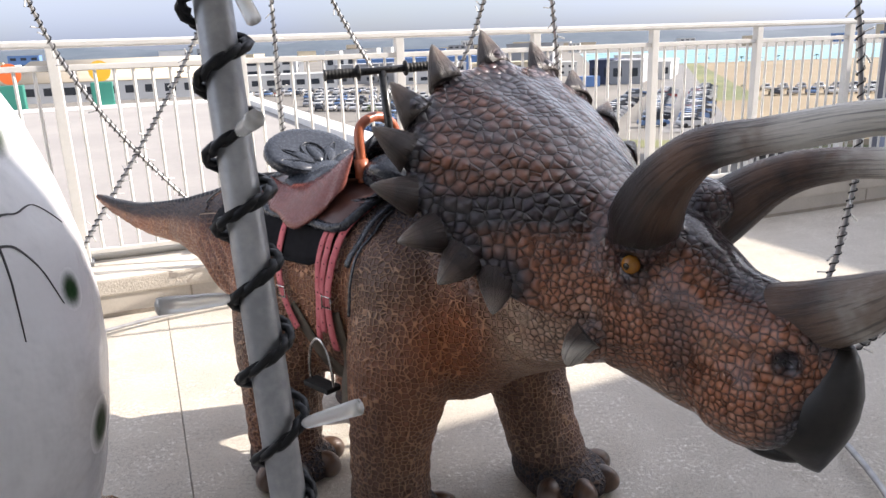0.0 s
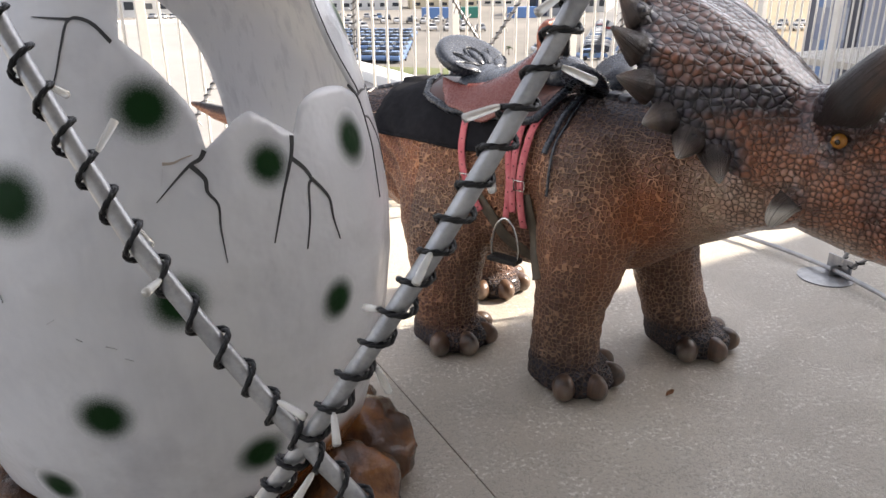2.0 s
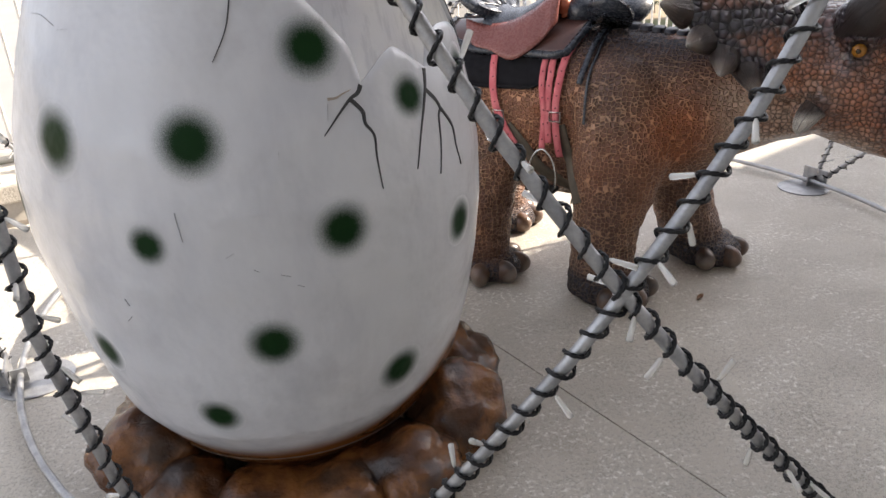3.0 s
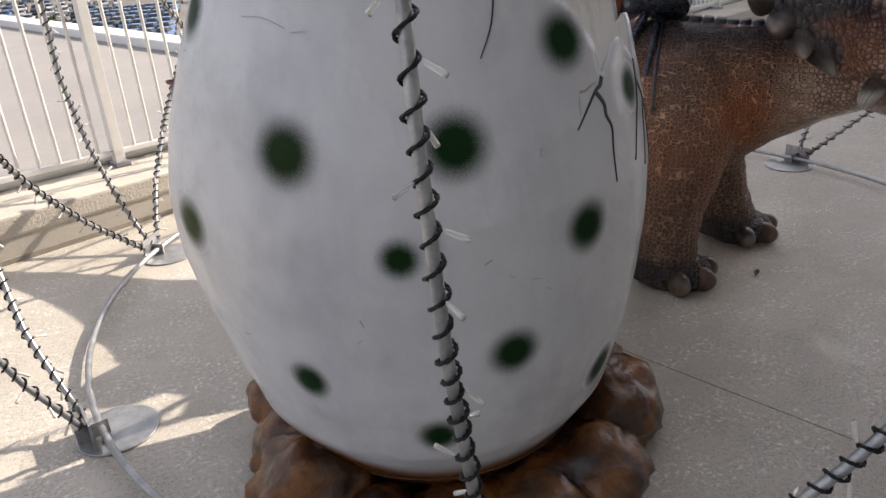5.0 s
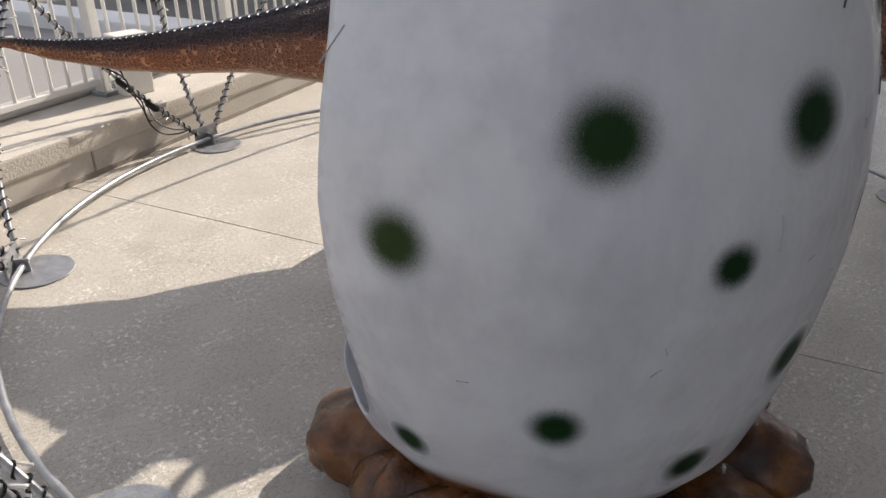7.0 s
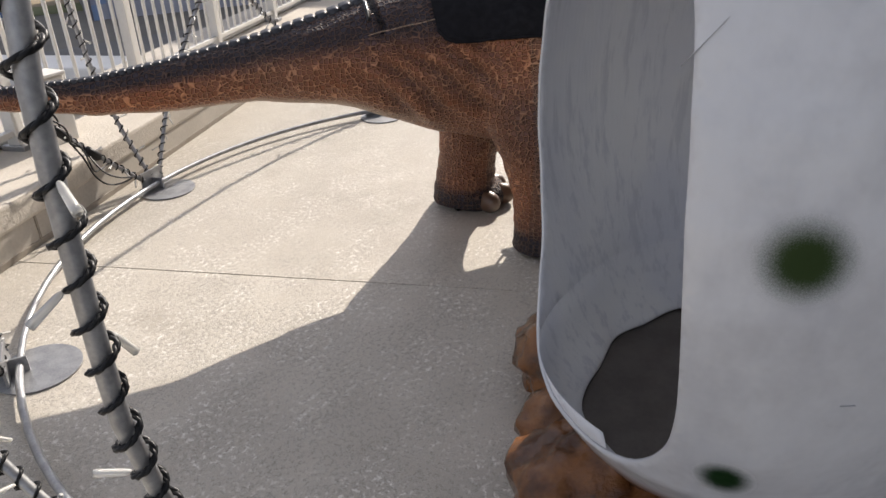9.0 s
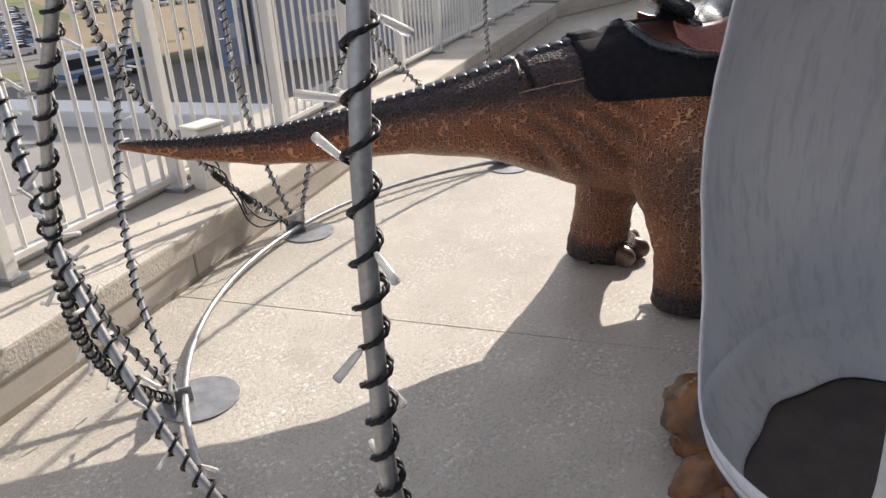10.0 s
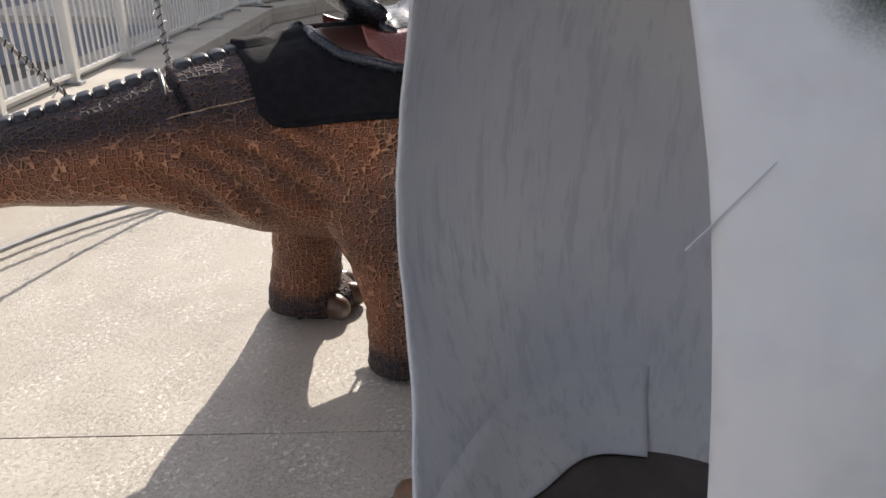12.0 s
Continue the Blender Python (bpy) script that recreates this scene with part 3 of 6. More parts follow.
def build_shell():
    from mathutils import geometry
    f_loop, d_loop = smooth_loop(FRONT, (1, 5, 9, 13)), smooth_loop(DOOR)
    pts, edges = [], []
    for loop in (f_loop, d_loop):
        i0 = len(pts)
        pts += [Vector((x / 100, y)) for x, y in loop]
        edges += [(i0 + i, i0 + (i + 1) % len(loop)) for i in range(len(loop))]
    ths, zs = np.arange(0, 360.1, 1.6), list(np.arange(0.06, 1.60, 0.016)) + list(np.linspace(1.6, 1.83, 20))
    for th in list(ths[:-1]) + [360.0]:
        for z in zs:
            if all(abs(th - x) > 1.2 or abs(z - y) > 0.012 for x, y in f_loop + d_loop):
                pts.append(Vector((th / 100, z)))
    vs, _, fs, *_ = geometry.delaunay_2d_cdt(pts, edges, [], 0, 1e-6)
    bm = nbm()
    made = [bm.verts.new(egg_point(p.x * 100, p.y)) for p in vs]
    for f in fs:
        cx, cy = sum(vs[i].x for i in f) / len(f) * 100, sum(vs[i].y for i in f) / len(f)
        if not inside(f_loop, cx, cy) and not inside(d_loop, cx, cy):
            try:
                bm.faces.new([made[i] for i in f]).smooth = True
            except ValueError:
                pass
    bmesh.ops.delete(bm, geom=[v for v in bm.verts if not v.link_faces], context="VERTS")
    bmesh.ops.remove_doubles(bm, verts=bm.verts, dist=0.0005)
    bmesh.ops.recalc_face_normals(bm, faces=bm.faces)
    lay = bm.loops.layers.float_color.new("spray")
    centres = [(egg_point(th, z), tint, 0.088 * (size[0] if size else 1.0)) for th, z, tint, *size in SPOTS]
    for f in bm.faces:
        for lp in f.loops:
            p, best, tint = lp.vert.co, 0.0, 0.0
            for c, t, wide in centres:
                d = (p - c).length
                w = max(0.0, 1 - d / wide)
                if w > best:
                    best, tint = w, t
            turn = math.degrees(math.atan2(p.y, p.x)) % 360
            brim = 0.215 + 0.15 * math.exp(-((turn - 332) / 24) ** 2) + 0.10 * math.exp(-((turn - 208) / 20) ** 2) + 0.08 * math.exp(-((turn - 100) / 50) ** 2)
            foot = max(0.0, min(1.0, (brim + 0.07 - p.z) / 0.12))
            lp[lay] = (min(1.0, best * 1.25), foot, tint, 1)
    return bm


photo_egg = empty("photo_egg", Matrix.Translation(EGG), "giant white cracked egg with green spots on brown rocks", "egg prop")
shell = part("shell", build_shell(), [M_EGG, M_EGGIN], photo_egg, "white shell with sprayed green spots", True)
sol = shell.modifiers.new("thickness", "SOLIDIFY")
sol.thickness, sol.offset, sol.material_offset, sol.use_rim = 0.008, -1.0, 1, True
sol.material_offset_rim = 0
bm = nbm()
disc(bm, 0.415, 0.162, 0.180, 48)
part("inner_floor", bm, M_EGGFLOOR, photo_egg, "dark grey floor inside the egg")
# the lining curls in over the floor with an uneven, scalloped hem
bm = nbm()
hem = []
for i in range(73):
    a = 15 + 150 * i / 72
    reach = 0.026 + 0.014 * math.sin(radians(a * 7.5)) + 0.026 * noise.noise(Vector((a * 0.035, 2.1, 0)))
    hem.append([egg_point(a, z, -0.009 - k * reach) for z, k in ((0.36, 0), (0.31, 0.05), (0.265, 0.18), (0.232, 0.42), (0.210, 0.78), (0.200, 1.0), (0.190, 1.03), (0.186, 0.96), (0.198, 0.70), (0.225, 0.25), (0.30, -0.02), (0.36, -0.05))])
loft(bm, hem)
part("lining_hem", bm, M_EGGIN, photo_egg, "pale grey lining curling in over the floor", True)


M_SCUFF = base_mat("grey scuff", 0.6, 0, (0.42, 0.42, 0.43))[0]
M_CHIP = base_mat("bare chipped resin", 0.7, 0, (0.34, 0.29, 0.24))[0]


def crack(points, w, name="crack", material=M_LINE):
    pts = spline([(*p, 0) for p in points], 5)
    bm = nbm()
    rows = []
    n = len(pts)
    for i, p in enumerate(pts):
        t = pts[min(i + 1, n - 1)] - pts[max(i - 1, 0)]
        k = w * (1 - 0.85 * i / (n - 1)) * 0.5
        # across the line, in metres on the shell
        tx, ty = t.x * 0.0098, t.y
        l = math.hypot(tx, ty) or 1
        ax, ay = -ty / l * k / 0.0098, tx / l * k
        rows.append([bm.verts.new(egg_point(p.x + s * ax, p.y + s * ay, 0.0022)) for s in (-1, 1)] + [bm.verts.new(egg_point(p.x + s * ax, p.y + s * ay, -0.002)) for s in (1, -1)])
    for a, b in zip(rows, rows[1:]):
        for j in range(4):
            bm.faces.new((a[j], a[(j + 1) % 4], b[(j + 1) % 4], b[j]))
    part(name, bm, material, photo_egg)


CRACKS = ((0.010, (((297.6, 1.133), (296.5, 1.118), (294.4, 1.109), (291.2, 1.083), (287.3, 1.047)), ((294.4, 1.109), (296.8, 1.081), (296.9, 1.056), (298.6, 1.028), (298.4, 0.982), (298.7, 0.913)),
                          ((317.6, 1.136), (316.4, 1.098), (312.8, 1.03), (308.9, 0.931)), ((316.1, 1.093), (319, 1.066), (320.3, 1.041), (319.3, 1.027), (318.3, 0.962), (316.4, 0.899)))),
                 (0.008, (((320.5, 1.041), (324.6, 0.992), (325, 0.944), (326.1, 0.893)), ((343.5, 1.205), (347.5, 1.175), (349, 1.123), (348.5, 1.026), (347.7, 0.928)), ((282.6, 1.333), (278.7, 1.367), (274.2, 1.373), (272.4, 1.33), (270.5, 1.265), (266.9, 1.206)),
                          ((346.5, 1.464), (346.8, 1.486), (350.9, 1.515), (354.4, 1.537), (360.6, 1.599)))))
FINE_CRACKS = ((0.006, (((347.7, 1.178), (353.2, 1.183), (357.3, 1.178), (364.6, 1.182), (375, 1.12)), ((349.1, 1.125), (353.1, 1.113), (357.7, 1.055), (361.7, 0.962)), ((274.2, 1.373), (266, 1.378)),
                          ((350.9, 1.515), (357.7, 1.513), (362.1, 1.487), (372.1, 1.448)), ((357.7, 1.513), (364, 1.534), (368.1, 1.553)))),)
EDGE_LINES = ((0.005, (((349.2, 1.185), (343.6, 1.28), (341.6, 1.36), (345.2, 1.455)), ((345.2, 1.462), (331, 1.508), (320, 1.523), (303, 1.546), (290, 1.546)))),)
for w, lines in CRACKS + FINE_CRACKS + EDGE_LINES:
    for c in lines:
        crack(c, w)
# scuffs and scratches
for c in (((213.4, 1.297), (219.8, 1.295), (226, 1.277)), ((227.5, 1.269), (231.5, 1.272)), ((255.2, 0.923), (255.6, 0.89), (255.9, 0.861)), ((176.3, 1.104), (181.2, 1.169)), ((188.7, 1.221), (189.7, 1.224)), ((264.1, 0.821), (265.7, 0.83)),
          ((237.1, 0.654), (238.8, 0.669)), ((205.2, 0.613), (207.4, 0.615)), ((274.3, 0.77), (276.3, 0.763)), ((269.1, 0.789), (270.2, 0.782)), ((277.4, 0.74), (278.9, 0.733)), ((238.5, 0.714), (239.2, 0.698)), ((289.2, 1.107), (288.6, 1.074)), ((277.5, 1.03), (277.4, 1.013))):
    crack(c, 0.0011, "scuff", M_SCUFF)
crack(((289.3, 1.116), (291.3, 1.116), (293.0, 1.122), (295.1, 1.127)), 0.006, "chip", M_CHIP)

def boulder(x, y, r, h, seed):
    bm = nbm()
    bmesh.ops.create_icosphere(bm, subdivisions=4, radius=1)
    for v in bm.verts:
        d = v.co.normalized()
        k = 1 + 0.26 * noise.noise(d * 1.3 + Vector((seed, 0, 0))) + 0.13 * noise.noise(d * 3.1 + Vector((0, seed, 0))) + 0.05 * noise.noise(d * 7 + Vector((0, 0, seed))) + 0.018 * noise.noise(d * 17 + Vector((seed, 0, seed)))
        q = Vector((x + d.x * r * k, y + d.y * r * k, max(0.0, h * 0.38 + d.z * h * 0.62 * k)))
        wide, least = math.hypot(q.x, q.y), interp(q.z, EGG_Z, EGG_R) - 0.008
        if q.z > 0.05 and wide < least:          # stays outside the shell
            q.x, q.y = q.x * least / wide, q.y * least / wide
        v.co = q
    part("rock", bm, M_ROCK, photo_egg, "", True)


for i, (th, d, r, h) in enumerate(((-152, 0.45, 0.175, 0.24), (-130, 0.48, 0.13, 0.15), (-102, 0.46, 0.17, 0.125), (-76, 0.46, 0.16, 0.135), (-54, 0.49, 0.165, 0.18), (-28, 0.50, 0.155, 0.245),
                                   (5, 0.45, 0.17, 0.23), (45, 0.45, 0.17, 0.22), (82, 0.44, 0.18, 0.20), (122, 0.40, 0.12, 0.17), (150, 0.43, 0.165, 0.215), (180, 0.43, 0.135, 0.20))):
    boulder(d * math.cos(radians(th)), d * math.sin(radians(th)), r, h, i * 7.3)

# ---- the horned dinosaur ----
from mathutils import bvhtree

DINO = pose(-0.242, 2.806, 0, 0, 0, -40)
HEAD = Matrix.Translation((0.7, 0, 0)) @ Matrix.Rotation(radians(-9.5), 4, "Z") @ Matrix.Translation((-0.7, 0, 0))


def oval(x, y, zt, zb, hw, n=28, flat=0.0, lean=0.0):
    """One upright ring: a rounded cross-section between zb and zt."""
    out = []
    zc, hh = (zt + zb) / 2, (zt - zb) / 2
    for k in range(n):
        a = 2 * math.pi * k / n
        c, s = math.cos(a), math.sin(a)
        w = hw * (1 + 0.10 * min(0, s) * -1)
        out.append(Vector((x + lean * s * hh, y + w * c * (abs(c) ** -0.12 if abs(c) > 0.05 else 1), zc + hh * s)))
    return out


def column(bm, rows, n=20, m=None):
    """A leg: rings (x, y, z, rx, ry) from top to bottom."""
    rings = []
    for x, y, z, rx, ry in rows:
        rings.append([Vector((x + rx * math.cos(2 * math.pi * k / n), y + ry * math.sin(2 * math.pi * k / n), z)) for k in range(n)])
    loft(bm, rings)


BODY = ((-2.40, 0.768, 0.742, 0.012), (-2.30, 0.765, 0.715, 0.024), (-2.16, 0.758, 0.68, 0.036), (-1.9, 0.765, 0.638, 0.055), (-1.65, 0.80, 0.632, 0.08), (-1.35, 0.855, 0.635, 0.115),
        (-1.1, 0.915, 0.60, 0.16), (-0.93, 0.962, 0.545, 0.205), (-0.75, 1.0, 0.47, 0.25), (-0.5, 1.03, 0.40, 0.285), (-0.2, 1.04, 0.345, 0.295),
        (0.0, 1.05, 0.335, 0.29), (0.2, 1.035, 0.36, 0.28), (0.4, 1.01, 0.42, 0.25), (0.58, 1.0, 0.55, 0.20), (0.78, 1.02, 0.64, 0.18), (0.90, 1.0, 0.68, 0.15))
SKULL = ((0.70, 1.04, 0.73, 0.15), (0.80, 1.11, 0.71, 0.18), (0.90, 1.135, 0.685, 0.168), (0.99, 1.12, 0.66, 0.150), (1.08, 1.08, 0.638, 0.138), (1.15, 1.035, 0.628, 0.132),
         (1.21, 0.995, 0.622, 0.128), (1.28, 0.978, 0.622, 0.122), (1.34, 0.962, 0.635, 0.105), (1.395, 0.93, 0.665, 0.074), (1.43, 0.88, 0.71, 0.04))
HIND_RIGHT = ((-0.42, -0.14, 0.84, 0.2, 0.14), (-0.40, -0.19, 0.66, 0.235, 0.16), (-0.37, -0.235, 0.5, 0.205, 0.155), (-0.355, -0.255, 0.37, 0.165, 0.145), (-0.345, -0.27, 0.24, 0.138, 0.135), (-0.345, -0.275, 0.09, 0.132, 0.13), (-0.345, -0.275, 0.02, 0.14, 0.138))
HIND_LEFT = ((-0.42, 0.14, 0.84, 0.2, 0.14), (-0.42, 0.19, 0.66, 0.23, 0.16), (-0.45, 0.23, 0.5, 0.19, 0.15), (-0.48, 0.25, 0.36, 0.148, 0.138), (-0.505, 0.265, 0.22, 0.128, 0.128), (-0.52, 0.27, 0.08, 0.136, 0.136), (-0.52, 0.27, 0.02, 0.142, 0.142))
FORE_RIGHT = ((0.22, -0.14, 0.88, 0.17, 0.12), (0.25, -0.19, 0.74, 0.2, 0.145), (0.255, -0.235, 0.58, 0.185, 0.145), (0.245, -0.255, 0.44, 0.158, 0.138), (0.222, -0.265, 0.30, 0.130, 0.125), (0.214, -0.268, 0.18, 0.126, 0.122), (0.212, -0.268, 0.08, 0.134, 0.126), (0.215, -0.268, 0.02, 0.138, 0.132))
FORE_LEFT = ((0.26, 0.14, 0.86, 0.17, 0.12), (0.3, 0.19, 0.7, 0.19, 0.14), (0.335, 0.225, 0.54, 0.16, 0.135), (0.36, 0.245, 0.4, 0.145, 0.13), (0.395, 0.26, 0.25, 0.136, 0.125), (0.445, 0.27, 0.10, 0.138, 0.13), (0.46, 0.275, 0.02, 0.142, 0.135))
LEGS = ((HIND_RIGHT, (-0.345, -0.272)), (HIND_LEFT, (-0.52, 0.27)), (FORE_RIGHT, (0.215, -0.265)), (FORE_LEFT, (0.465, 0.275)))
# tips of the spikes round the frill, from the crown down to the cheek: angle, then x, y, z
TIPS = ((0, 0.345, 0.0, 1.527), (17.3, 0.357, 0.188, 1.491), (34.6, 0.382, 0.345, 1.401), (51.9, 0.440, 0.449, 1.298), (69.1, 0.508, 0.505, 1.165), (86.4, 0.603, 0.497, 1.04), (103.7, 0.701, 0.456, 0.948), (121, 0.792, 0.367, 0.874))
SPIKE = 0.088


def spike_axis(k):
    """Root, tip and outward way of spike k, counted from the crown, negative on its right side."""
    _, x, y, z = TIPS[abs(k)]
    sd = -1 if k < 0 else 1
    tip = Vector((x, sd * y, z))
    out = (tip - Vector((0.66, sd * min(y, 0.17), 1.09))).normalized()
    return tip - out * SPIKE, tip, out


def rim_at(a):
    """The edge of the frill at a degrees from the crown, scalloped between the spikes."""
    roots = [spike_axis(k)[0] for k in range(8)] + [Vector((0.875, 0.225, 0.862)), Vector((0.945, 0.150, 0.85))]
    angs = [t[0] for t in TIPS] + [133.0, 142.0]
    p = Vector([interp(a, angs, [r[c] for r in roots]) for c in range(3)])
    dip = 0.016 * math.sin(math.pi * ((a / 17.286) % 1.0)) ** 2 if a < 121 else 0.0
    return p + (Vector((0.66, min(p.y, 0.17), 1.09)) - p).normalized() * dip


def frill_edge(phi, t):
    """A place on the front of the frill: t runs from the skull (0) to the rim (1)."""
    s = 1 if phi >= 0 else -1
    a = abs(phi)
    r = rim_at(a)
    ix = interp(a, (0, 100, 142), (0.90, 0.89, 0.95))
    iy, iz = 0.15 * math.sin(radians(min(a, 120))), 0.97 + 0.14 * math.cos(radians(a))
    lift = 0.022 * math.sin(math.pi * t) * math.cos(radians(min(a, 90)))
    return Vector((ix + (r.x - ix) * t + lift * 0.4, (iy + (r.y - iy) * t) * s, iz + (r.z - iz) * t + lift))


def build_skin():
    """All the flesh in closed pieces, fused by a fine voxel remesh."""
    bm = nbm()
    loft(bm, [oval(x, 0, zt, zb, hw) for x, zt, zb, hw in BODY])
    loft(bm, [[HEAD @ p for p in oval(x, 0, zt, zb, hw)] for x, zt, zb, hw in SKULL])
    for rows, _ in LEGS:
        column(bm, rows)
    for _, (fx, fy) in LEGS:
        ball(bm, (fx + 0.045, fy, 0.045), (0.15, 0.15, 0.078))
    # shoulder and haunch
    for c, r in (((0.22, -0.20, 0.74), (0.20, 0.125, 0.22)), ((0.24, 0.20, 0.74), (0.20, 0.125, 0.22)), ((-0.42, -0.19, 0.70), (0.25, 0.13, 0.25)), ((-0.44, 0.19, 0.70), (0.25, 0.13, 0.25))):
        ball(bm, c, r)
    for s in (-1, 1):
        # cheek plate below the eye, its boss, brow, horn root, swollen muzzle, lip
        ball(bm, (0.965, s * 0.118, 0.86), (0.120, 0.052, 0.14), 0, HEAD)
        ball(bm, (0.905, s * 0.170, 0.785), (0.060, 0.045, 0.055), 0, HEAD)
        ball(bm, (1.012, s * 0.118, 1.050), (0.080, 0.045, 0.055), 0, HEAD)
        ball(bm, (1.012, s * 0.110, 1.095), (0.090, 0.075, 0.070), 0, HEAD)
        ball(bm, (1.265, s * 0.075, 0.745), (0.125, 0.068, 0.115), 0, HEAD)
        ball(bm, (1.33, s * 0.055, 0.86), (0.075, 0.052, 0.085), 0, HEAD)
        # rounded knobs that carry the frill's spikes
        for k in range(1, 8):
            root, tip, out = spike_axis(s * k)
            ball(bm, root - out * 0.012 + Vector((-0.008, 0, -0.008)), (0.040, 0.040, 0.040), 0, HEAD, 2)
    root, tip, out = spike_axis(0)
    ball(bm, root - out * 0.012 + Vector((-0.008, 0, -0.008)), (0.040, 0.040, 0.040), 0, HEAD, 2)
    # frill: a thick curved shield
    n, m_ = 132, 12
    front = [[HEAD @ frill_edge(-142 + 284 * i / n, j / m_) for j in range(m_ + 1)] for i in range(n + 1)]
    back = [[p + Vector((-0.028 - 0.06 * (1 - j / m_), 0, -0.022 - 0.02 * (1 - j / m_))) for j, p in enumerate(row)] for row in front]
    fv = [[bm.verts.new(p) for p in row] for row in front]
    bv = [[bm.verts.new(p) for p in row] for row in back]
    for i in range(n):
        for j in range(m_):
            bm.faces.new((fv[i][j], fv[i][j + 1], fv[i + 1][j + 1], fv[i + 1][j]))
            bm.faces.new((bv[i][j], bv[i + 1][j], bv[i + 1][j + 1], bv[i][j + 1]))
        bm.faces.new((fv[i][m_], bv[i][m_], bv[i + 1][m_], fv[i + 1][m_]))
        bm.faces.new((fv[i][0], fv[i + 1][0], bv[i + 1][0], bv[i][0]))
    for i in (0, n):
        for j in range(m_):
            q = (fv[i][j], bv[i][j], bv[i][j + 1], fv[i][j + 1])
            bm.faces.new(q if i == 0 else tuple(reversed(q)))
    bmesh.ops.recalc_face_normals(bm, faces=bm.faces)
    me = bpy.data.meshes.new("flesh")
    bm.to_mesh(me)
    bm.free()
    tmp = bpy.data.objects.new("flesh", me)
    scene.collection.objects.link(tmp)
    mod = tmp.modifiers.new("fuse", "REMESH")
    mod.mode, mod.voxel_size, mod.use_smooth_shade = "VOXEL", 0.0095, True
    sm = tmp.modifiers.new("soften", "SMOOTH")
    sm.factor, sm.iterations = 0.5, 6
    dg = bpy.context.evaluated_depsgraph_get()
    out = bpy.data.meshes.new_from_object(tmp.evaluated_get(dg))
    bpy.data.objects.remove(tmp)
    bpy.data.meshes.remove(me)
    return out


def smooth01(a, b, x):
    t = max(0.0, min(1.0, (x - a) / (b - a)))
    return t * t * (3 - 2 * t)


HINV = HEAD.inverted()
ROOTS = [spike_axis(k)[0] for k in range(8)]


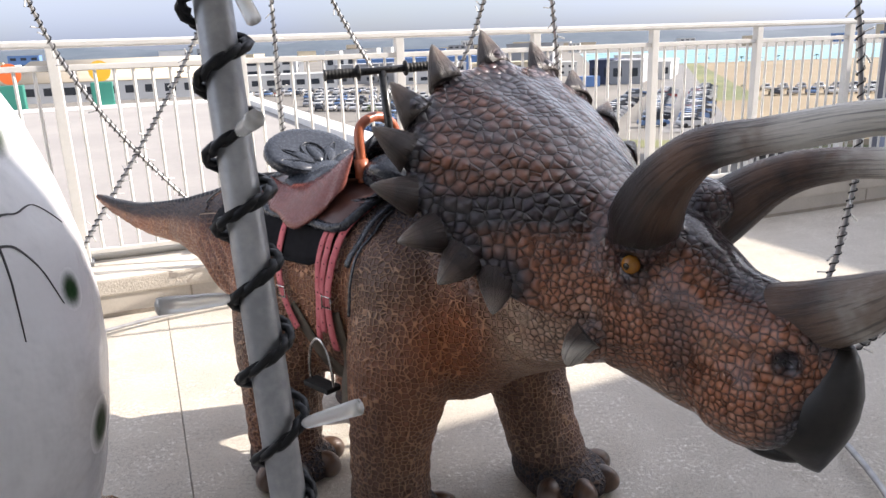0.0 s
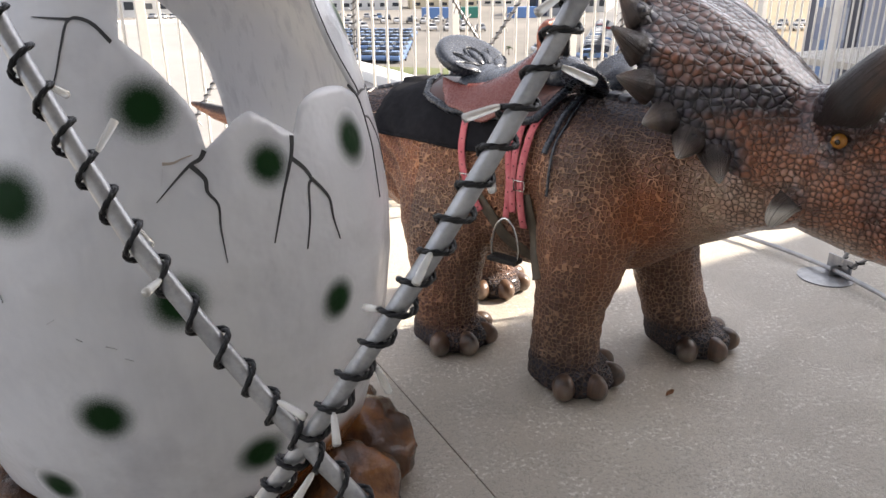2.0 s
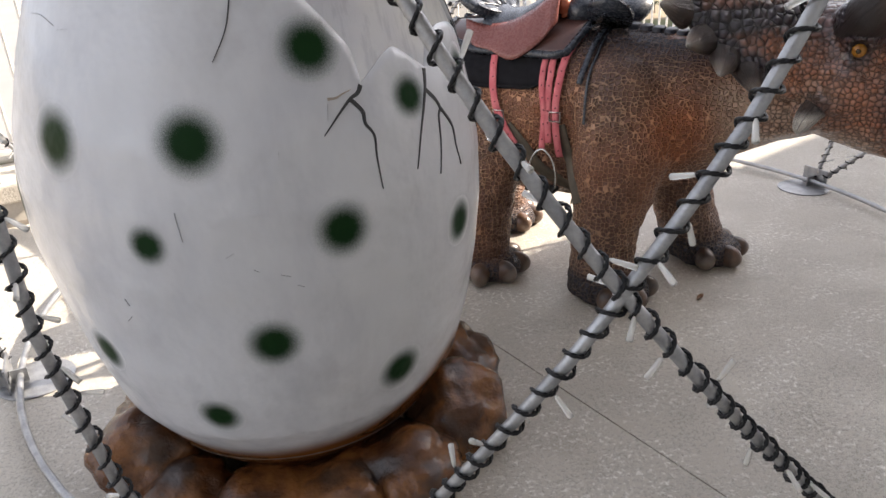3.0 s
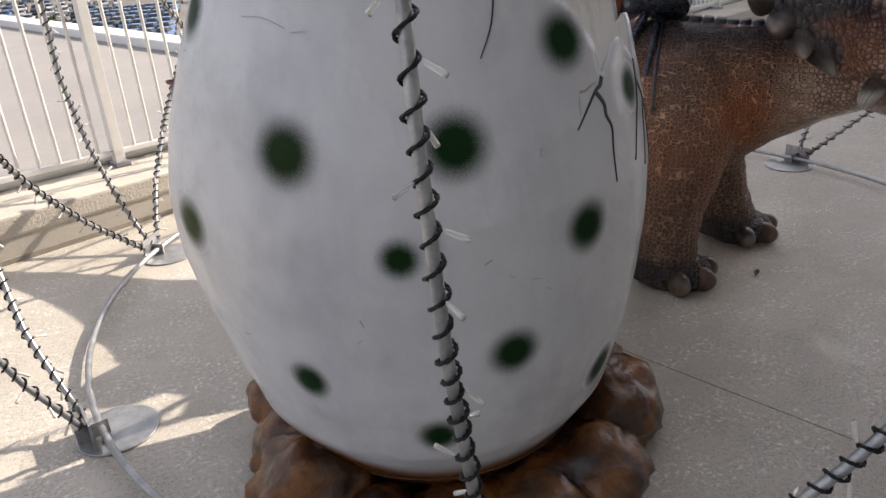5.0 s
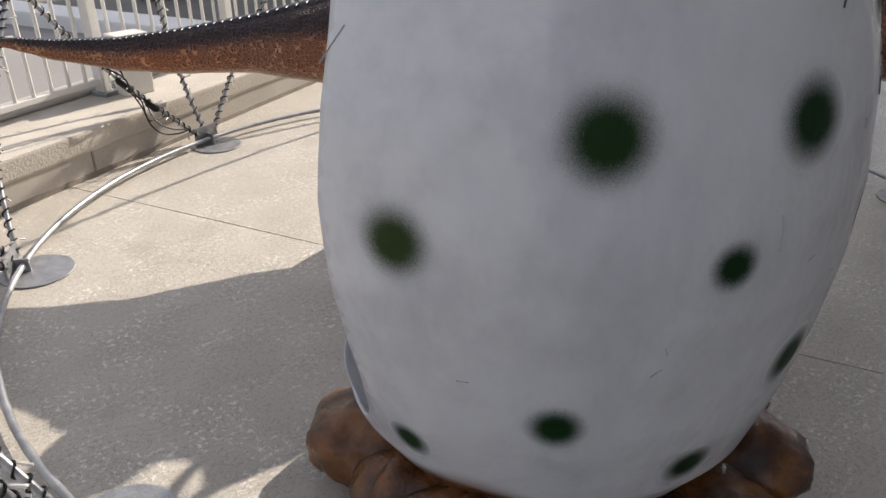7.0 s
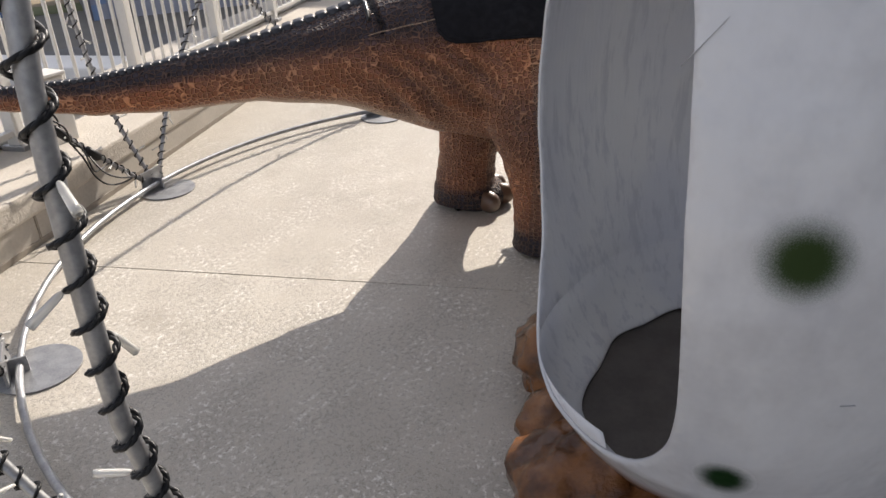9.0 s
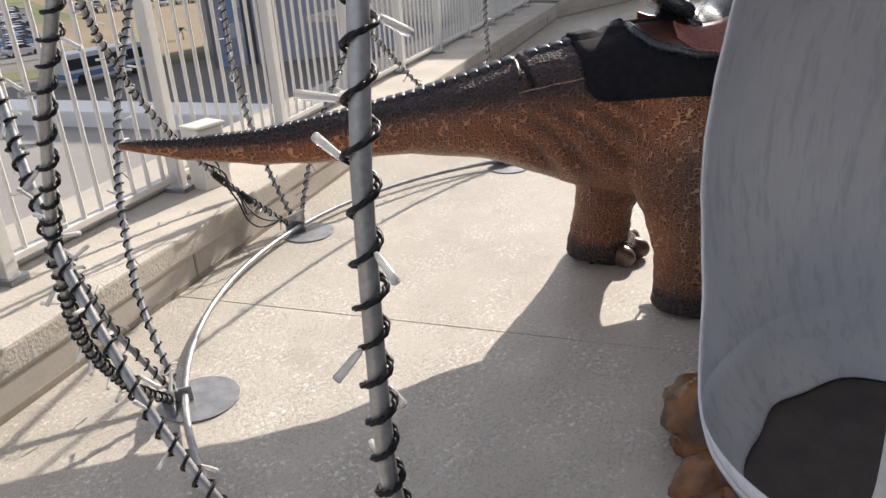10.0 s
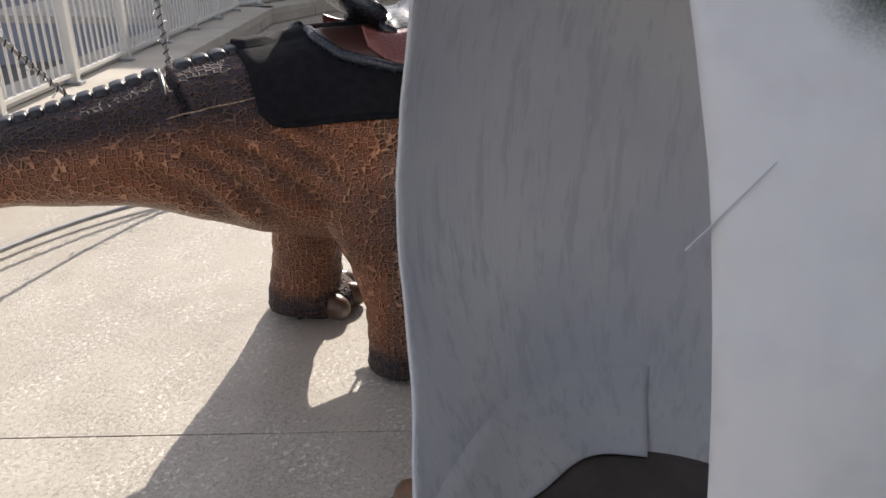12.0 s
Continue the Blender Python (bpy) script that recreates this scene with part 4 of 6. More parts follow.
def paint_at(p):
    """Airbrushed paint: how dark, how orange, how pale, and how large the scales are."""
    x, y, z = p
    n1 = noise.noise(p * 2.6) * 0.5 + noise.noise(p * 6.0 + Vector((3, 1, 7))) * 0.25
    h = HINV @ p
    top = interp(x, [b[0] for b in BODY], [b[1] for b in BODY])
    low = interp(x, [b[0] for b in BODY], [b[2] for b in BODY])
    rel = (z - low) / max(top - low, 0.03)
    head = smooth01(0.62, 0.78, h.x) if z < 1.0 else smooth01(0.36, 0.44, h.x)
    head = max(head, smooth01(0.20, 0.27, abs(h.y)) * smooth01(0.46, 0.54, h.x) * smooth01(0.80, 0.88, h.z))
    leg = smooth01(0.62, 0.42, z) if x > -0.75 else 0.0
    dark = smooth01(0.66, 0.98, rel + 0.14 * n1) * (1 - head)
    if x < -0.7:
        dark = max(dark, smooth01(0.50, 0.80, rel + 0.1 * n1))
    orange = ((0.30 if x > -0.45 else 0.75) + 0.8 * n1) * (1 - 0.15 * leg)
    pale = (smooth01(0.2, 0.02, rel) * 0.3 if x > -0.5 else smooth01(0.17, 0.06, rel) * 0.9) * (1 - head)
    pale = max(pale * smooth01(0.50, 0.60, z), leg * 0.04)
    # feet
    foot = smooth01(0.17, 0.08, z + 0.05 * n1)
    dark = max(dark, foot)
    # knees and ankles shaded by the airbrush
    dark = max(dark, 0.45 * smooth01(-0.75, -0.45, x) * smooth01(0.02, 0.5, noise.noise(p * 3.1 + Vector((9, 2, 4)))))
    dark = max(dark, 0.5 * leg * smooth01(0.30, 0.10, z + 0.10 * n1), 0.35 * leg * smooth01(0.0, 0.4, noise.noise(Vector((x * 5, y * 5, z * 2)))))
    size = 0.0
    if head > 0:
        hx, hy, hz = h
        wide_ = max(smooth01(0.99, 1.06, hz) * smooth01(0.97, 0.90, hx), smooth01(0.20, 0.26, abs(hy)) * smooth01(0.50, 0.56, hx) * smooth01(0.80, 0.86, hz) * smooth01(0.95, 0.88, hx))
        size = max(size, wide_)
        size = max(size, 0.5 * head)
        # a navy stripe from the rim to the horn root, dark knobs and rim, brown between
        stripe = math.exp(-((hz - (1.125 - 0.12 * (hx - 0.55) + 0.10 * n1)) / interp(hx, (0.45, 0.7, 0.95), (0.050, 0.062, 0.085))) ** 2) * smooth01(0.05, 0.16, abs(hy))
        crown = smooth01(0.20, 0.02, abs(hy) - 0.05 - 0.12 * n1) * smooth01(0.98, 1.14, hz) * (0.78 + 0.7 * n1)
        upper = math.exp(-((hz - (1.335 - 0.30 * (hx - 0.45) + 0.10 * n1)) / 0.032) ** 2) * smooth01(0.10, 0.22, abs(hy)) * smooth01(0.78, 0.62, hx)
        near = min((Vector((hx, abs(hy), hz)) - r).length for r in ROOTS)
        low = math.exp(-((hz - (0.985 + 0.1 * n1)) / 0.030) ** 2) * smooth01(0.78, 0.66, hx) * smooth01(0.2, 0.3, abs(hy))
        rim = smooth01(1.28, 1.41, hz + 0.07 * n1) * 0.85
        d2 = max(rim, min(1.0, stripe * 1.25), min(1.0, smooth01(0.115, 0.045, near + 0.05 * n1) * 1.05), low * 0.75, crown, upper * 0.8, 0.35 * smooth01(0.0, 0.4, n1), 0.42 * smooth01(1.08, 1.2, hz))
        # between the horns, round the eye and along the bridge of the nose
        d2 = max(d2, smooth01(0.13, 0.05, abs(hy) + 0.05 * n1) * smooth01(0.90, 1.0, hx) * smooth01(0.88, 0.97, hz) * 0.97)
        d2 = max(d2, smooth01(0.15, 0.07, (Vector((hx, abs(hy), hz)) - Vector((1.03, 0.11, 1.09))).length + 0.03 * n1) * 0.9)
        d2 = max(d2, 0.6 * math.exp(-(((hx - 1.13) / 0.05) ** 2 + ((hz - 0.84 - 0.1 * n1) / 0.12) ** 2)), 0.8 * smooth01(0.10, 0.05, (Vector((hx, abs(hy), hz)) - Vector((1.41, 0.03, 0.94))).length))
        eye = (Vector((hx, abs(hy), hz)) - Vector((1.020, 0.165, 1.0))).length
        d2 = max(d2, smooth01(0.085, 0.035, eye + 0.02 * n1) * 0.92)
        nos = (Vector((hx, abs(hy), hz)) - Vector((1.358, 0.095, 0.857))).length
        d2 = max(d2, smooth01(0.045, 0.022, nos))
        d2 = max(d2, smooth01(1.365, 1.425, hx + (0.80 - hz) * 0.55))
        d2 = max(d2, smooth01(0.06, 0.03, (Vector((hx, abs(hy), hz)) - Vector((0.925, 0.19, 0.82))).length) * 0.9)
        chin = smooth01(0.77, 0.68, hz)
        dark = dark * (1 - head) + d2 * head
        orange = orange * (1 - head) + (0.78 + 0.9 * n1) * head
        pale = pale * (1 - head) + (0.75 * chin * smooth01(1.16, 1.06, hx) + 0.25 * chin) * head
    rust = math.exp(-((Vector((x, abs(y) * 0.8, z)) - Vector((0.47, 0.20, 0.68))).length / 0.14) ** 2)
    orange = max(orange, rust * 1.3)
    throat = smooth01(0.50, 0.68, x) * smooth01(0.98, 0.82, x) * smooth01(0.93, 0.84, z) * smooth01(0.45, 0.6, z) * smooth01(0.30, 0.18, abs(y))
    pale = max(pale, throat * 1.0)
    # throat wrinkles exist only in colour: darker bands imitate their shade
    wrinkle_shade = 0.5 + 0.5 * math.sin(70 * z + 25 * x + 3 * noise.noise(p * 7))
    pale = pale * (1 - 0.35 * throat * wrinkle_shade)
    dark = dark * (1 - 0.95 * throat)
    return min(1.0, max(0.0, dark)), min(1.0, max(0.0, orange)), min(1.0, max(0.0, pale)), size


def dino_skin_mat():
    m, nt, bs = base_mat("airbrushed scaly resin", 0.35)
    v = coords(nt)
    at = nt.nodes.new("ShaderNodeAttribute")
    at.attribute_name = "paint"
    sep = nt.nodes.new("ShaderNodeSeparateColor")
    nt.links.new(at.outputs["Color"], sep.inputs[0])
    dark, orange, pale, size = sep.outputs[0], sep.outputs[1], sep.outputs[2], at.outputs["Alpha"]
    warp = nt.nodes.new("ShaderNodeTexNoise")
    warp.inputs["Scale"].default_value = 11
    nt.links.new(v, warp.inputs["Vector"])
    wv = nt.nodes.new("ShaderNodeVectorMath")
    wv.operation = "MULTIPLY_ADD"
    nt.links.new(warp.outputs["Color"], wv.inputs[0])
    wv.inputs[1].default_value = (0.013, 0.013, 0.013)
    nt.links.new(v, wv.inputs[2])

    def cells(scale):
        e, f = nt.nodes.new("ShaderNodeTexVoronoi"), nt.nodes.new("ShaderNodeTexVoronoi")
        e.feature, f.feature = "DISTANCE_TO_EDGE", "F1"
        for q in (e, f):
            q.inputs["Scale"].default_value = scale
            q.inputs["Randomness"].default_value = 0.62
            nt.links.new(wv.outputs[0], q.inputs["Vector"])
        return e.outputs["Distance"], f.outputs["Color"], f.outputs["Distance"]

    e1, c1, d1 = cells(56)
    e2, c2, d2 = cells(35)
    frill = ramp(nt, size, 0.55, 0.95)       # large raised scales of the frill
    face = ramp(nt, size, 0.15, 0.45)        # raised scales; elsewhere a raised net round sunken cells

    def pick(a, b):
        n = nt.nodes.new("ShaderNodeMix")
        nt.links.new(frill, n.inputs[0])
        nt.links.new(a, n.inputs[2])
        nt.links.new(b, n.inputs[3])
        return n.outputs[0]

    edge, dome = pick(e1, e2), pick(d1, d2)
    shade = nt.nodes.new("ShaderNodeSeparateColor")
    nt.links.new(mix_rgb(nt, frill, c1, c2), shade.inputs[0])
    rnd = shade.outputs[0]
    line = math_node(nt, "SUBTRACT", 1.0, ramp(nt, edge, 0.02, 0.11))
    cell = mix_rgb(nt, orange, (0.150, 0.070, 0.042), (0.330, 0.088, 0.026))
    cell = mix_rgb(nt, math_node(nt, "MULTIPLY", rnd, 0.12), cell, (0.25, 0.145, 0.085))
    scale = mix_rgb(nt, orange, (0.215, 0.110, 0.070), (0.430, 0.130, 0.052))
    scale = mix_rgb(nt, math_node(nt, "MULTIPLY", rnd, 0.28), scale, (0.46, 0.26, 0.15))
    scale = mix_rgb(nt, math_node(nt, "MULTIPLY", ramp(nt, noise_node(nt, v, 9, 4), 0.42, 0.66), 0.45), scale, (0.120, 0.055, 0.036))
    brown = mix_rgb(nt, face, cell, scale)
    brown = mix_rgb(nt, pale, brown, (0.52, 0.345, 0.245))
    navy = mix_rgb(nt, rnd, (0.009, 0.010, 0.016), (0.022, 0.027, 0.045))
    body = mix_rgb(nt, math_node(nt, "MULTIPLY", dark, 0.94), brown, navy)
    net = mix_rgb(nt, orange, (0.50, 0.30, 0.185), (0.64, 0.245, 0.10))
    net = mix_rgb(nt, pale, net, (0.50, 0.37, 0.25))
    net = mix_rgb(nt, math_node(nt, "MULTIPLY", dark, 0.85), net, (0.03, 0.03, 0.034))
    # shading painted on each scale: light centre, darker edge and gap
    scale_shading = nt.nodes.new("ShaderNodeHueSaturation")
    nt.links.new(body, scale_shading.inputs["Color"])
    nt.links.new(math_node(nt, "ADD", math_node(nt, "MULTIPLY", ramp(nt, edge, 0.0, 0.30), 0.30), 0.80), scale_shading.inputs["Value"])
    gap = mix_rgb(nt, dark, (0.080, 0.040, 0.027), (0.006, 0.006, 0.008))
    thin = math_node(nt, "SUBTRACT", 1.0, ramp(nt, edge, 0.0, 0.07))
    col = mix_rgb(nt, face, mix_rgb(nt, math_node(nt, "MULTIPLY", line, 0.9), body, net), mix_rgb(nt, math_node(nt, "MULTIPLY", thin, 0.34), scale_shading.outputs[0], gap))
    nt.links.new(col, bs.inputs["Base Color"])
    fine = noise_node(nt, v, 170, 3)
    nt.links.new(math_node(nt, "ADD", math_node(nt, "MULTIPLY", math_node(nt, "SUBTRACT", 1.0, face), math_node(nt, "ADD", math_node(nt, "MULTIPLY", dark, 0.34), 0.16)), math_node(nt, "ADD", math_node(nt, "MULTIPLY", fine, 0.16), 0.23)), bs.inputs["Roughness"])
    raised = math_node(nt, "ADD", math_node(nt, "MULTIPLY", ramp(nt, edge, -0.02, 0.12), 0.42), math_node(nt, "MULTIPLY", math_node(nt, "SUBTRACT", 1.0, math_node(nt, "MULTIPLY", dome, dome)), 0.95))
    sunken = math_node(nt, "SUBTRACT", 1.0, ramp(nt, edge, 0.02, 0.22))
    hm = nt.nodes.new("ShaderNodeMix")
    nt.links.new(face, hm.inputs[0])
    nt.links.new(sunken, hm.inputs[2])
    nt.links.new(raised, hm.inputs[3])
    h = math_node(nt, "MULTIPLY", hm.outputs[0], math_node(nt, "ADD", math_node(nt, "MULTIPLY", frill, 0.5), 0.9))
    h = math_node(nt, "ADD", h, math_node(nt, "MULTIPLY", fine, 0.03))
    bump(nt, bs, h, 1.0, 0.022)
    nt.links.new(math_node(nt, "ADD", math_node(nt, "MULTIPLY", face, 0.6), 0.10), bs.inputs["Coat Weight"])
    bs.inputs["Coat Roughness"].default_value = 0.14
    return m


def horn_mat():
    m, nt, bs = base_mat("airbrushed horn", 0.33)
    v = coords(nt)
    at = nt.nodes.new("ShaderNodeAttribute")
    at.attribute_name = "paint"
    sep = nt.nodes.new("ShaderNodeSeparateColor")
    nt.links.new(at.outputs["Color"], sep.inputs[0])
    ob = nt.nodes.new("ShaderNodeSeparateXYZ")
    nt.links.new(v, ob.inputs[0])
    cv = nt.nodes.new("ShaderNodeCombineXYZ")
    nt.links.new(math_node(nt, "MULTIPLY", sep.outputs[2], 4.0), cv.inputs[0])
    nt.links.new(math_node(nt, "MULTIPLY", at.outputs["Alpha"], 4.0), cv.inputs[1])
    nt.links.new(math_node(nt, "MULTIPLY", ob.outputs[0], 2.2), cv.inputs[2])
    st = noise_node(nt, cv.outputs[0], 2.6, 6, 0.7)
    col = mix_rgb(nt, sep.outputs[0], (0.74, 0.70, 0.62), (0.026, 0.019, 0.017))
    col = mix_rgb(nt, math_node(nt, "MULTIPLY", sep.outputs[1], ramp(nt, noise_node(nt, v, 9), 0.25, 0.6)), col, (0.15, 0.082, 0.05))
    col = mix_rgb(nt, math_node(nt, "MULTIPLY", ramp(nt, st, 0.50, 0.64), 0.55), col, (0.016, 0.013, 0.012))
    nt.links.new(col, bs.inputs["Base Color"])
    bump(nt, bs, st, 0.9, 0.012)
    return m


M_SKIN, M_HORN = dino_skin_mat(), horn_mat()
M_BEAK = grainy("black beak resin", (0.010, 0.009, 0.009), (0.024, 0.020, 0.018), 14, 0.33, 0, 0.25, 70, 0.004)
M_PLATE = grainy("blue-black back plates", (0.014, 0.015, 0.021), (0.034, 0.036, 0.046), 16, 0.42, 0, 0.25, 90, 0.003)
M_EYE = grainy("amber eye", (0.27, 0.10, 0.014), (0.36, 0.16, 0.022), 60, 0.08, 0, 0)
M_PUPIL = base_mat("dark pupil", 0.08, 0, (0.03, 0.018, 0.006))[0]


def build_dino():
    skin = build_skin()
    bm = nbm()
    bm.from_mesh(skin)
    bpy.data.meshes.remove(skin)
    for f in bm.faces:
        f.material_index, f.smooth = 0, True
    lay = bm.verts.layers.float_color.new("paint")
    for v in bm.verts:
        # folds of the skin, and the ridge of plates along the back
        p = v.co
        fold = 0.006 * noise.noise(Vector((p.x * 5, p.y * 9, p.z * 2.2))) + 0.003 * noise.noise(p * 15)
        if p.z < 0.45 and p.x > -0.7:
            fold += 0.0016 * math.sin(p.z * 95 + 3 * noise.noise(p * 6))
        top = interp(p.x, [b[0] for b in BODY], [b[1] for b in BODY])
        haunch = smooth01(-1.15, -0.85, p.x) * smooth01(-0.45, -0.65, p.x) * smooth01(0.5, 0.62, p.z) * smooth01(top - 0.04, top - 0.14, p.z)
        fold += 0.009 * haunch * math.sin(75 * (p.z * 0.75 + p.x * 0.62) + 2.5 * noise.noise(p * 5))
        h = HINV @ p
        if h.x > 0.75 and p.z < 1.1:
            # crease behind the muzzle, socket round the eye, nostril hollow
            crease = abs(h.x - (1.125 + 0.10 * (h.z - 0.72) ** 2 * 20 + 0.008 * noise.noise(p * 14)))
            fold -= 0.012 * math.exp(-(crease / 0.014) ** 2) * smooth01(0.86, 0.78, h.z) * smooth01(0.06, 0.10, abs(h.y))
            e = (Vector((h.x, abs(h.y), h.z)) - Vector((1.020, 0.165, 1.001))).length
            fold += 0.011 * math.exp(-((e - 0.042) / 0.012) ** 2) - 0.004 * smooth01(0.036, 0.022, e)
            fold -= 0.022 * smooth01(0.034, 0.014, (Vector((h.x, abs(h.y), h.z)) - Vector((1.358, 0.092, 0.857))).length)
            fold += 0.005 * noise.noise(Vector((h.x * 9, h.y * 9, h.z * 12)))
        col = paint_at(p)
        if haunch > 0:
            # crease shade put into the paint: hollows of the haunch folds go darker
            fold_shade = 0.5 - 0.5 * math.sin(75 * (p.z * 0.75 + p.x * 0.62) + 2.5 * noise.noise(p * 5))
            col = (max(col[0], 0.5 * haunch * fold_shade), col[1], col[2], col[3])
        # a saw cut across the root of the tail, its shade painted in black
        cut = abs(p.x + 0.945 - 0.30 * (top - p.z))
        if cut < 0.010 and p.z > top - 0.095:
            fold -= 0.028
            col = (1.0, 0, 0, col[3])
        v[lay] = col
        v.co = p + v.normal * fold
    start = len(bm.verts)

    def coloured(col):
        bm.verts.ensure_lookup_table()
        for v in bm.verts[coloured.n:]:
            v[lay] = col(v.co) if callable(col) else col
        coloured.n = len(bm.verts)

    def streaked(n, col):
        bm.verts.ensure_lookup_table()
        for i, v in enumerate(bm.verts[coloured.n:]):
            a = 2 * math.pi * (i % n) / n
            v[lay] = (*col((HINV @ v.co).x), 0.5 + 0.5 * math.cos(a), 0.5 + 0.5 * math.sin(a))
        coloured.n = len(bm.verts)

    coloured.n = start
    # plates along the spine
    x = -2.30
    while x < 0.50:
        zt = interp(x, [b[0] for b in BODY], [b[1] for b in BODY])
        k = interp(x, (-2.3, -1.6, -0.9, 0.5), (0.35, 0.7, 1.0, 1.0))
        if abs(x + 0.945) > 0.022:
            q = bmesh.ops.create_icosphere(bm, subdivisions=2, radius=1)["verts"]
            slope = Matrix.Rotation(-math.atan2(interp(x + 0.05, [b[0] for b in BODY], [b[1] for b in BODY]) - interp(x - 0.05, [b[0] for b in BODY], [b[1] for b in BODY]), 0.1), 4, "Y")
            for v in q:
                c = [math.copysign(abs(t) ** 0.42, t) for t in v.co]
                v.co = Vector((x, 0, zt - 0.009 * k)) + slope @ Vector((c[0] * 0.0222 * k, c[1] * 0.040 * k, c[2] * 0.022 * k))
            for f in {f for v in q for f in v.link_faces}:
                f.material_index, f.smooth = 5, True
        x += 0.046 * k
    coloured((0.95, 0, 0, 0.5))
    # a sealed seam in front of the saw cut
    tree = bvhtree.BVHTree.FromBMesh(bm)
    for sd in (-1, 1):
        pts = []
        for i in range(15):
            x = -0.975 + 0.30 * i / 14
            zt = interp(x, [b[0] for b in BODY], [b[1] for b in BODY]) - 0.090 - 0.012 * i / 14
            hit = tree.ray_cast(Vector((x, sd * 0.7, zt)), Vector((0, -sd, 0)))[0]
            if hit:
                pts.append(hit)
        if len(pts) > 3:
            tube(bm, pts, 0.0026, 5, True, 0)
    coloured((0.1, 0.35, 1.0, 0))
    # black strip laid proud of the skin, standing in for the cut's dark gap
    rings = []
    for i in range(25):
        a = radians(-62 + 124 * i / 24)
        d = Vector((0.25 * math.cos(a) * 0.5, math.sin(a), math.cos(a))).normalized()
        c = Vector((-0.975, 0, 0.83))
        hit = tree.ray_cast(c + d * 0.5, -d)[0]
        if hit:
            rings.append([hit + d * u + Vector((w, 0, 0)) for u, w in ((0.005, -0.006), (0.005, 0.006), (-0.02, 0.004), (-0.02, -0.004))])
    loft(bm, rings, 2)
    coloured((1, 0, 0, 0))
    # brow horns, bent by hand and not alike, and the nose horn
    for horn in (((0.985, -0.080, 1.05), (1.035, -0.125, 1.112), (1.075, -0.150, 1.165), (1.125, -0.163, 1.222), (1.195, -0.172, 1.273), (1.284, -0.176, 1.300), (1.375, -0.175, 1.322), (1.50, -0.172, 1.350), (1.62, -0.165, 1.362), (1.72, -0.155, 1.360)),
                 ((0.975, 0.090, 1.02), (1.02, 0.138, 1.050), (1.075, 0.18, 1.105), (1.13, 0.20, 1.150), (1.20, 0.212, 1.185), (1.29, 0.22, 1.207), (1.38, 0.222, 1.218), (1.50, 0.22, 1.228), (1.62, 0.214, 1.228), (1.72, 0.205, 1.218))):
        path = spline(horn, 5)
        ends = (0, 0.12, 0.25, 0.38, 0.5, 0.56, 0.58, 0.70, 0.85, 0.96, 1)
        rad = [interp(i / (len(path) - 1), ends, (0.074, 0.080, 0.066, 0.052, 0.041, 0.0375, 0.034, 0.033, 0.026, 0.012, 0.003)) for i in range(len(path))]
        tube(bm, [HEAD @ p for p in path], rad, 24, True, 1)
        streaked(24, lambda x: (smooth01(1.35, 1.22, x), smooth01(1.04, 1.16, x) * smooth01(1.40, 1.28, x)))
    path = spline([(1.26, 0, 0.898), (1.33, 0, 0.920), (1.40, 0, 0.952), (1.464, 0, 0.990), (1.525, 0, 1.035), (1.565, 0, 1.07)], 6)
    rad = [interp(i / (len(path) - 1), (0, 0.2, 0.45, 0.65, 0.85, 1), (0.080, 0.076, 0.068, 0.054, 0.030, 0.005)) for i in range(len(path))]
    tube(bm, [HEAD @ p for p in path], rad, 24, True, 1)
    streaked(24, lambda x: (smooth01(1.50, 1.36, x), 0.8))
    # hooked upper beak, and the tip of the lower jaw
    rings = []
    for z, xf, xb, w in ((0.885, 1.440, 1.425, 0.020), (0.86, 1.452, 1.415, 0.038), (0.83, 1.460, 1.402, 0.055), (0.78, 1.466, 1.385, 0.074), (0.73, 1.461, 1.362, 0.086), (0.69, 1.450, 1.335, 0.092), (0.665, 1.440, 1.318, 0.086),
                         (0.645, 1.430, 1.335, 0.066), (0.625, 1.420, 1.362, 0.044), (0.608, 1.411, 1.380, 0.024), (0.595, 1.403, 1.392, 0.007)):
        ring = []
        for a in np.linspace(0, 2 * math.pi, 33)[:-1]:
            c = math.cos(a)
            ring.append(HEAD @ Vector((xb + c * (xf - xb if c > 0 else 0.03), w * math.copysign(abs(math.sin(a)) ** 0.9, math.sin(a)), z)))
        rings.append(ring)
    loft(bm, list(reversed(rings)), 2)
    ball(bm, (1.300, 0, 0.632), (0.092, 0.072, 0.036), 2, HEAD)
    coloured((1, 0, 0, 0))
    # eyes
    for s in (-1, 1):
        ball(bm, (1.020, s * 0.156, 1.001), (0.022, 0.020, 0.022), 3, HEAD)
        ball(bm, (1.022, s * 0.1745, 1.001), (0.008, 0.004, 0.008), 4, HEAD, 2)
    coloured((1, 0, 0, 0))
    # spikes round the frill, flattened and streaked, and one on each cheek
    for k in range(-7, 8):
        root, tip, out = spike_axis(k)
        tang = (spike_axis(min(k + 1, 7))[1] - spike_axis(max(k - 1, -7))[1]).normalized()
        tang = (tang - out * tang.dot(out)).normalized()
        nrm = out.cross(tang).normalized()
        rings = []
        for t, w, th in ((-0.35, 0.056, 0.046), (0.0, 0.047, 0.037), (0.25, 0.038, 0.029), (0.5, 0.028, 0.021), (0.75, 0.017, 0.013), (0.93, 0.007, 0.006), (1.0, 0.001, 0.001)):
            cc = root + Vector((-0.010, 0, -0.010)) * (1 - t) + out * (SPIKE * t)
            rings.append([HEAD @ (cc + tang * (w * math.cos(q)) + nrm * (th * math.sin(q))) for q in np.linspace(0, 2 * math.pi, 17)[:-1]])
        loft(bm, rings, 1)
        end = HEAD @ tip
        pale = 0.62 if abs(k) > 4 else 0.28
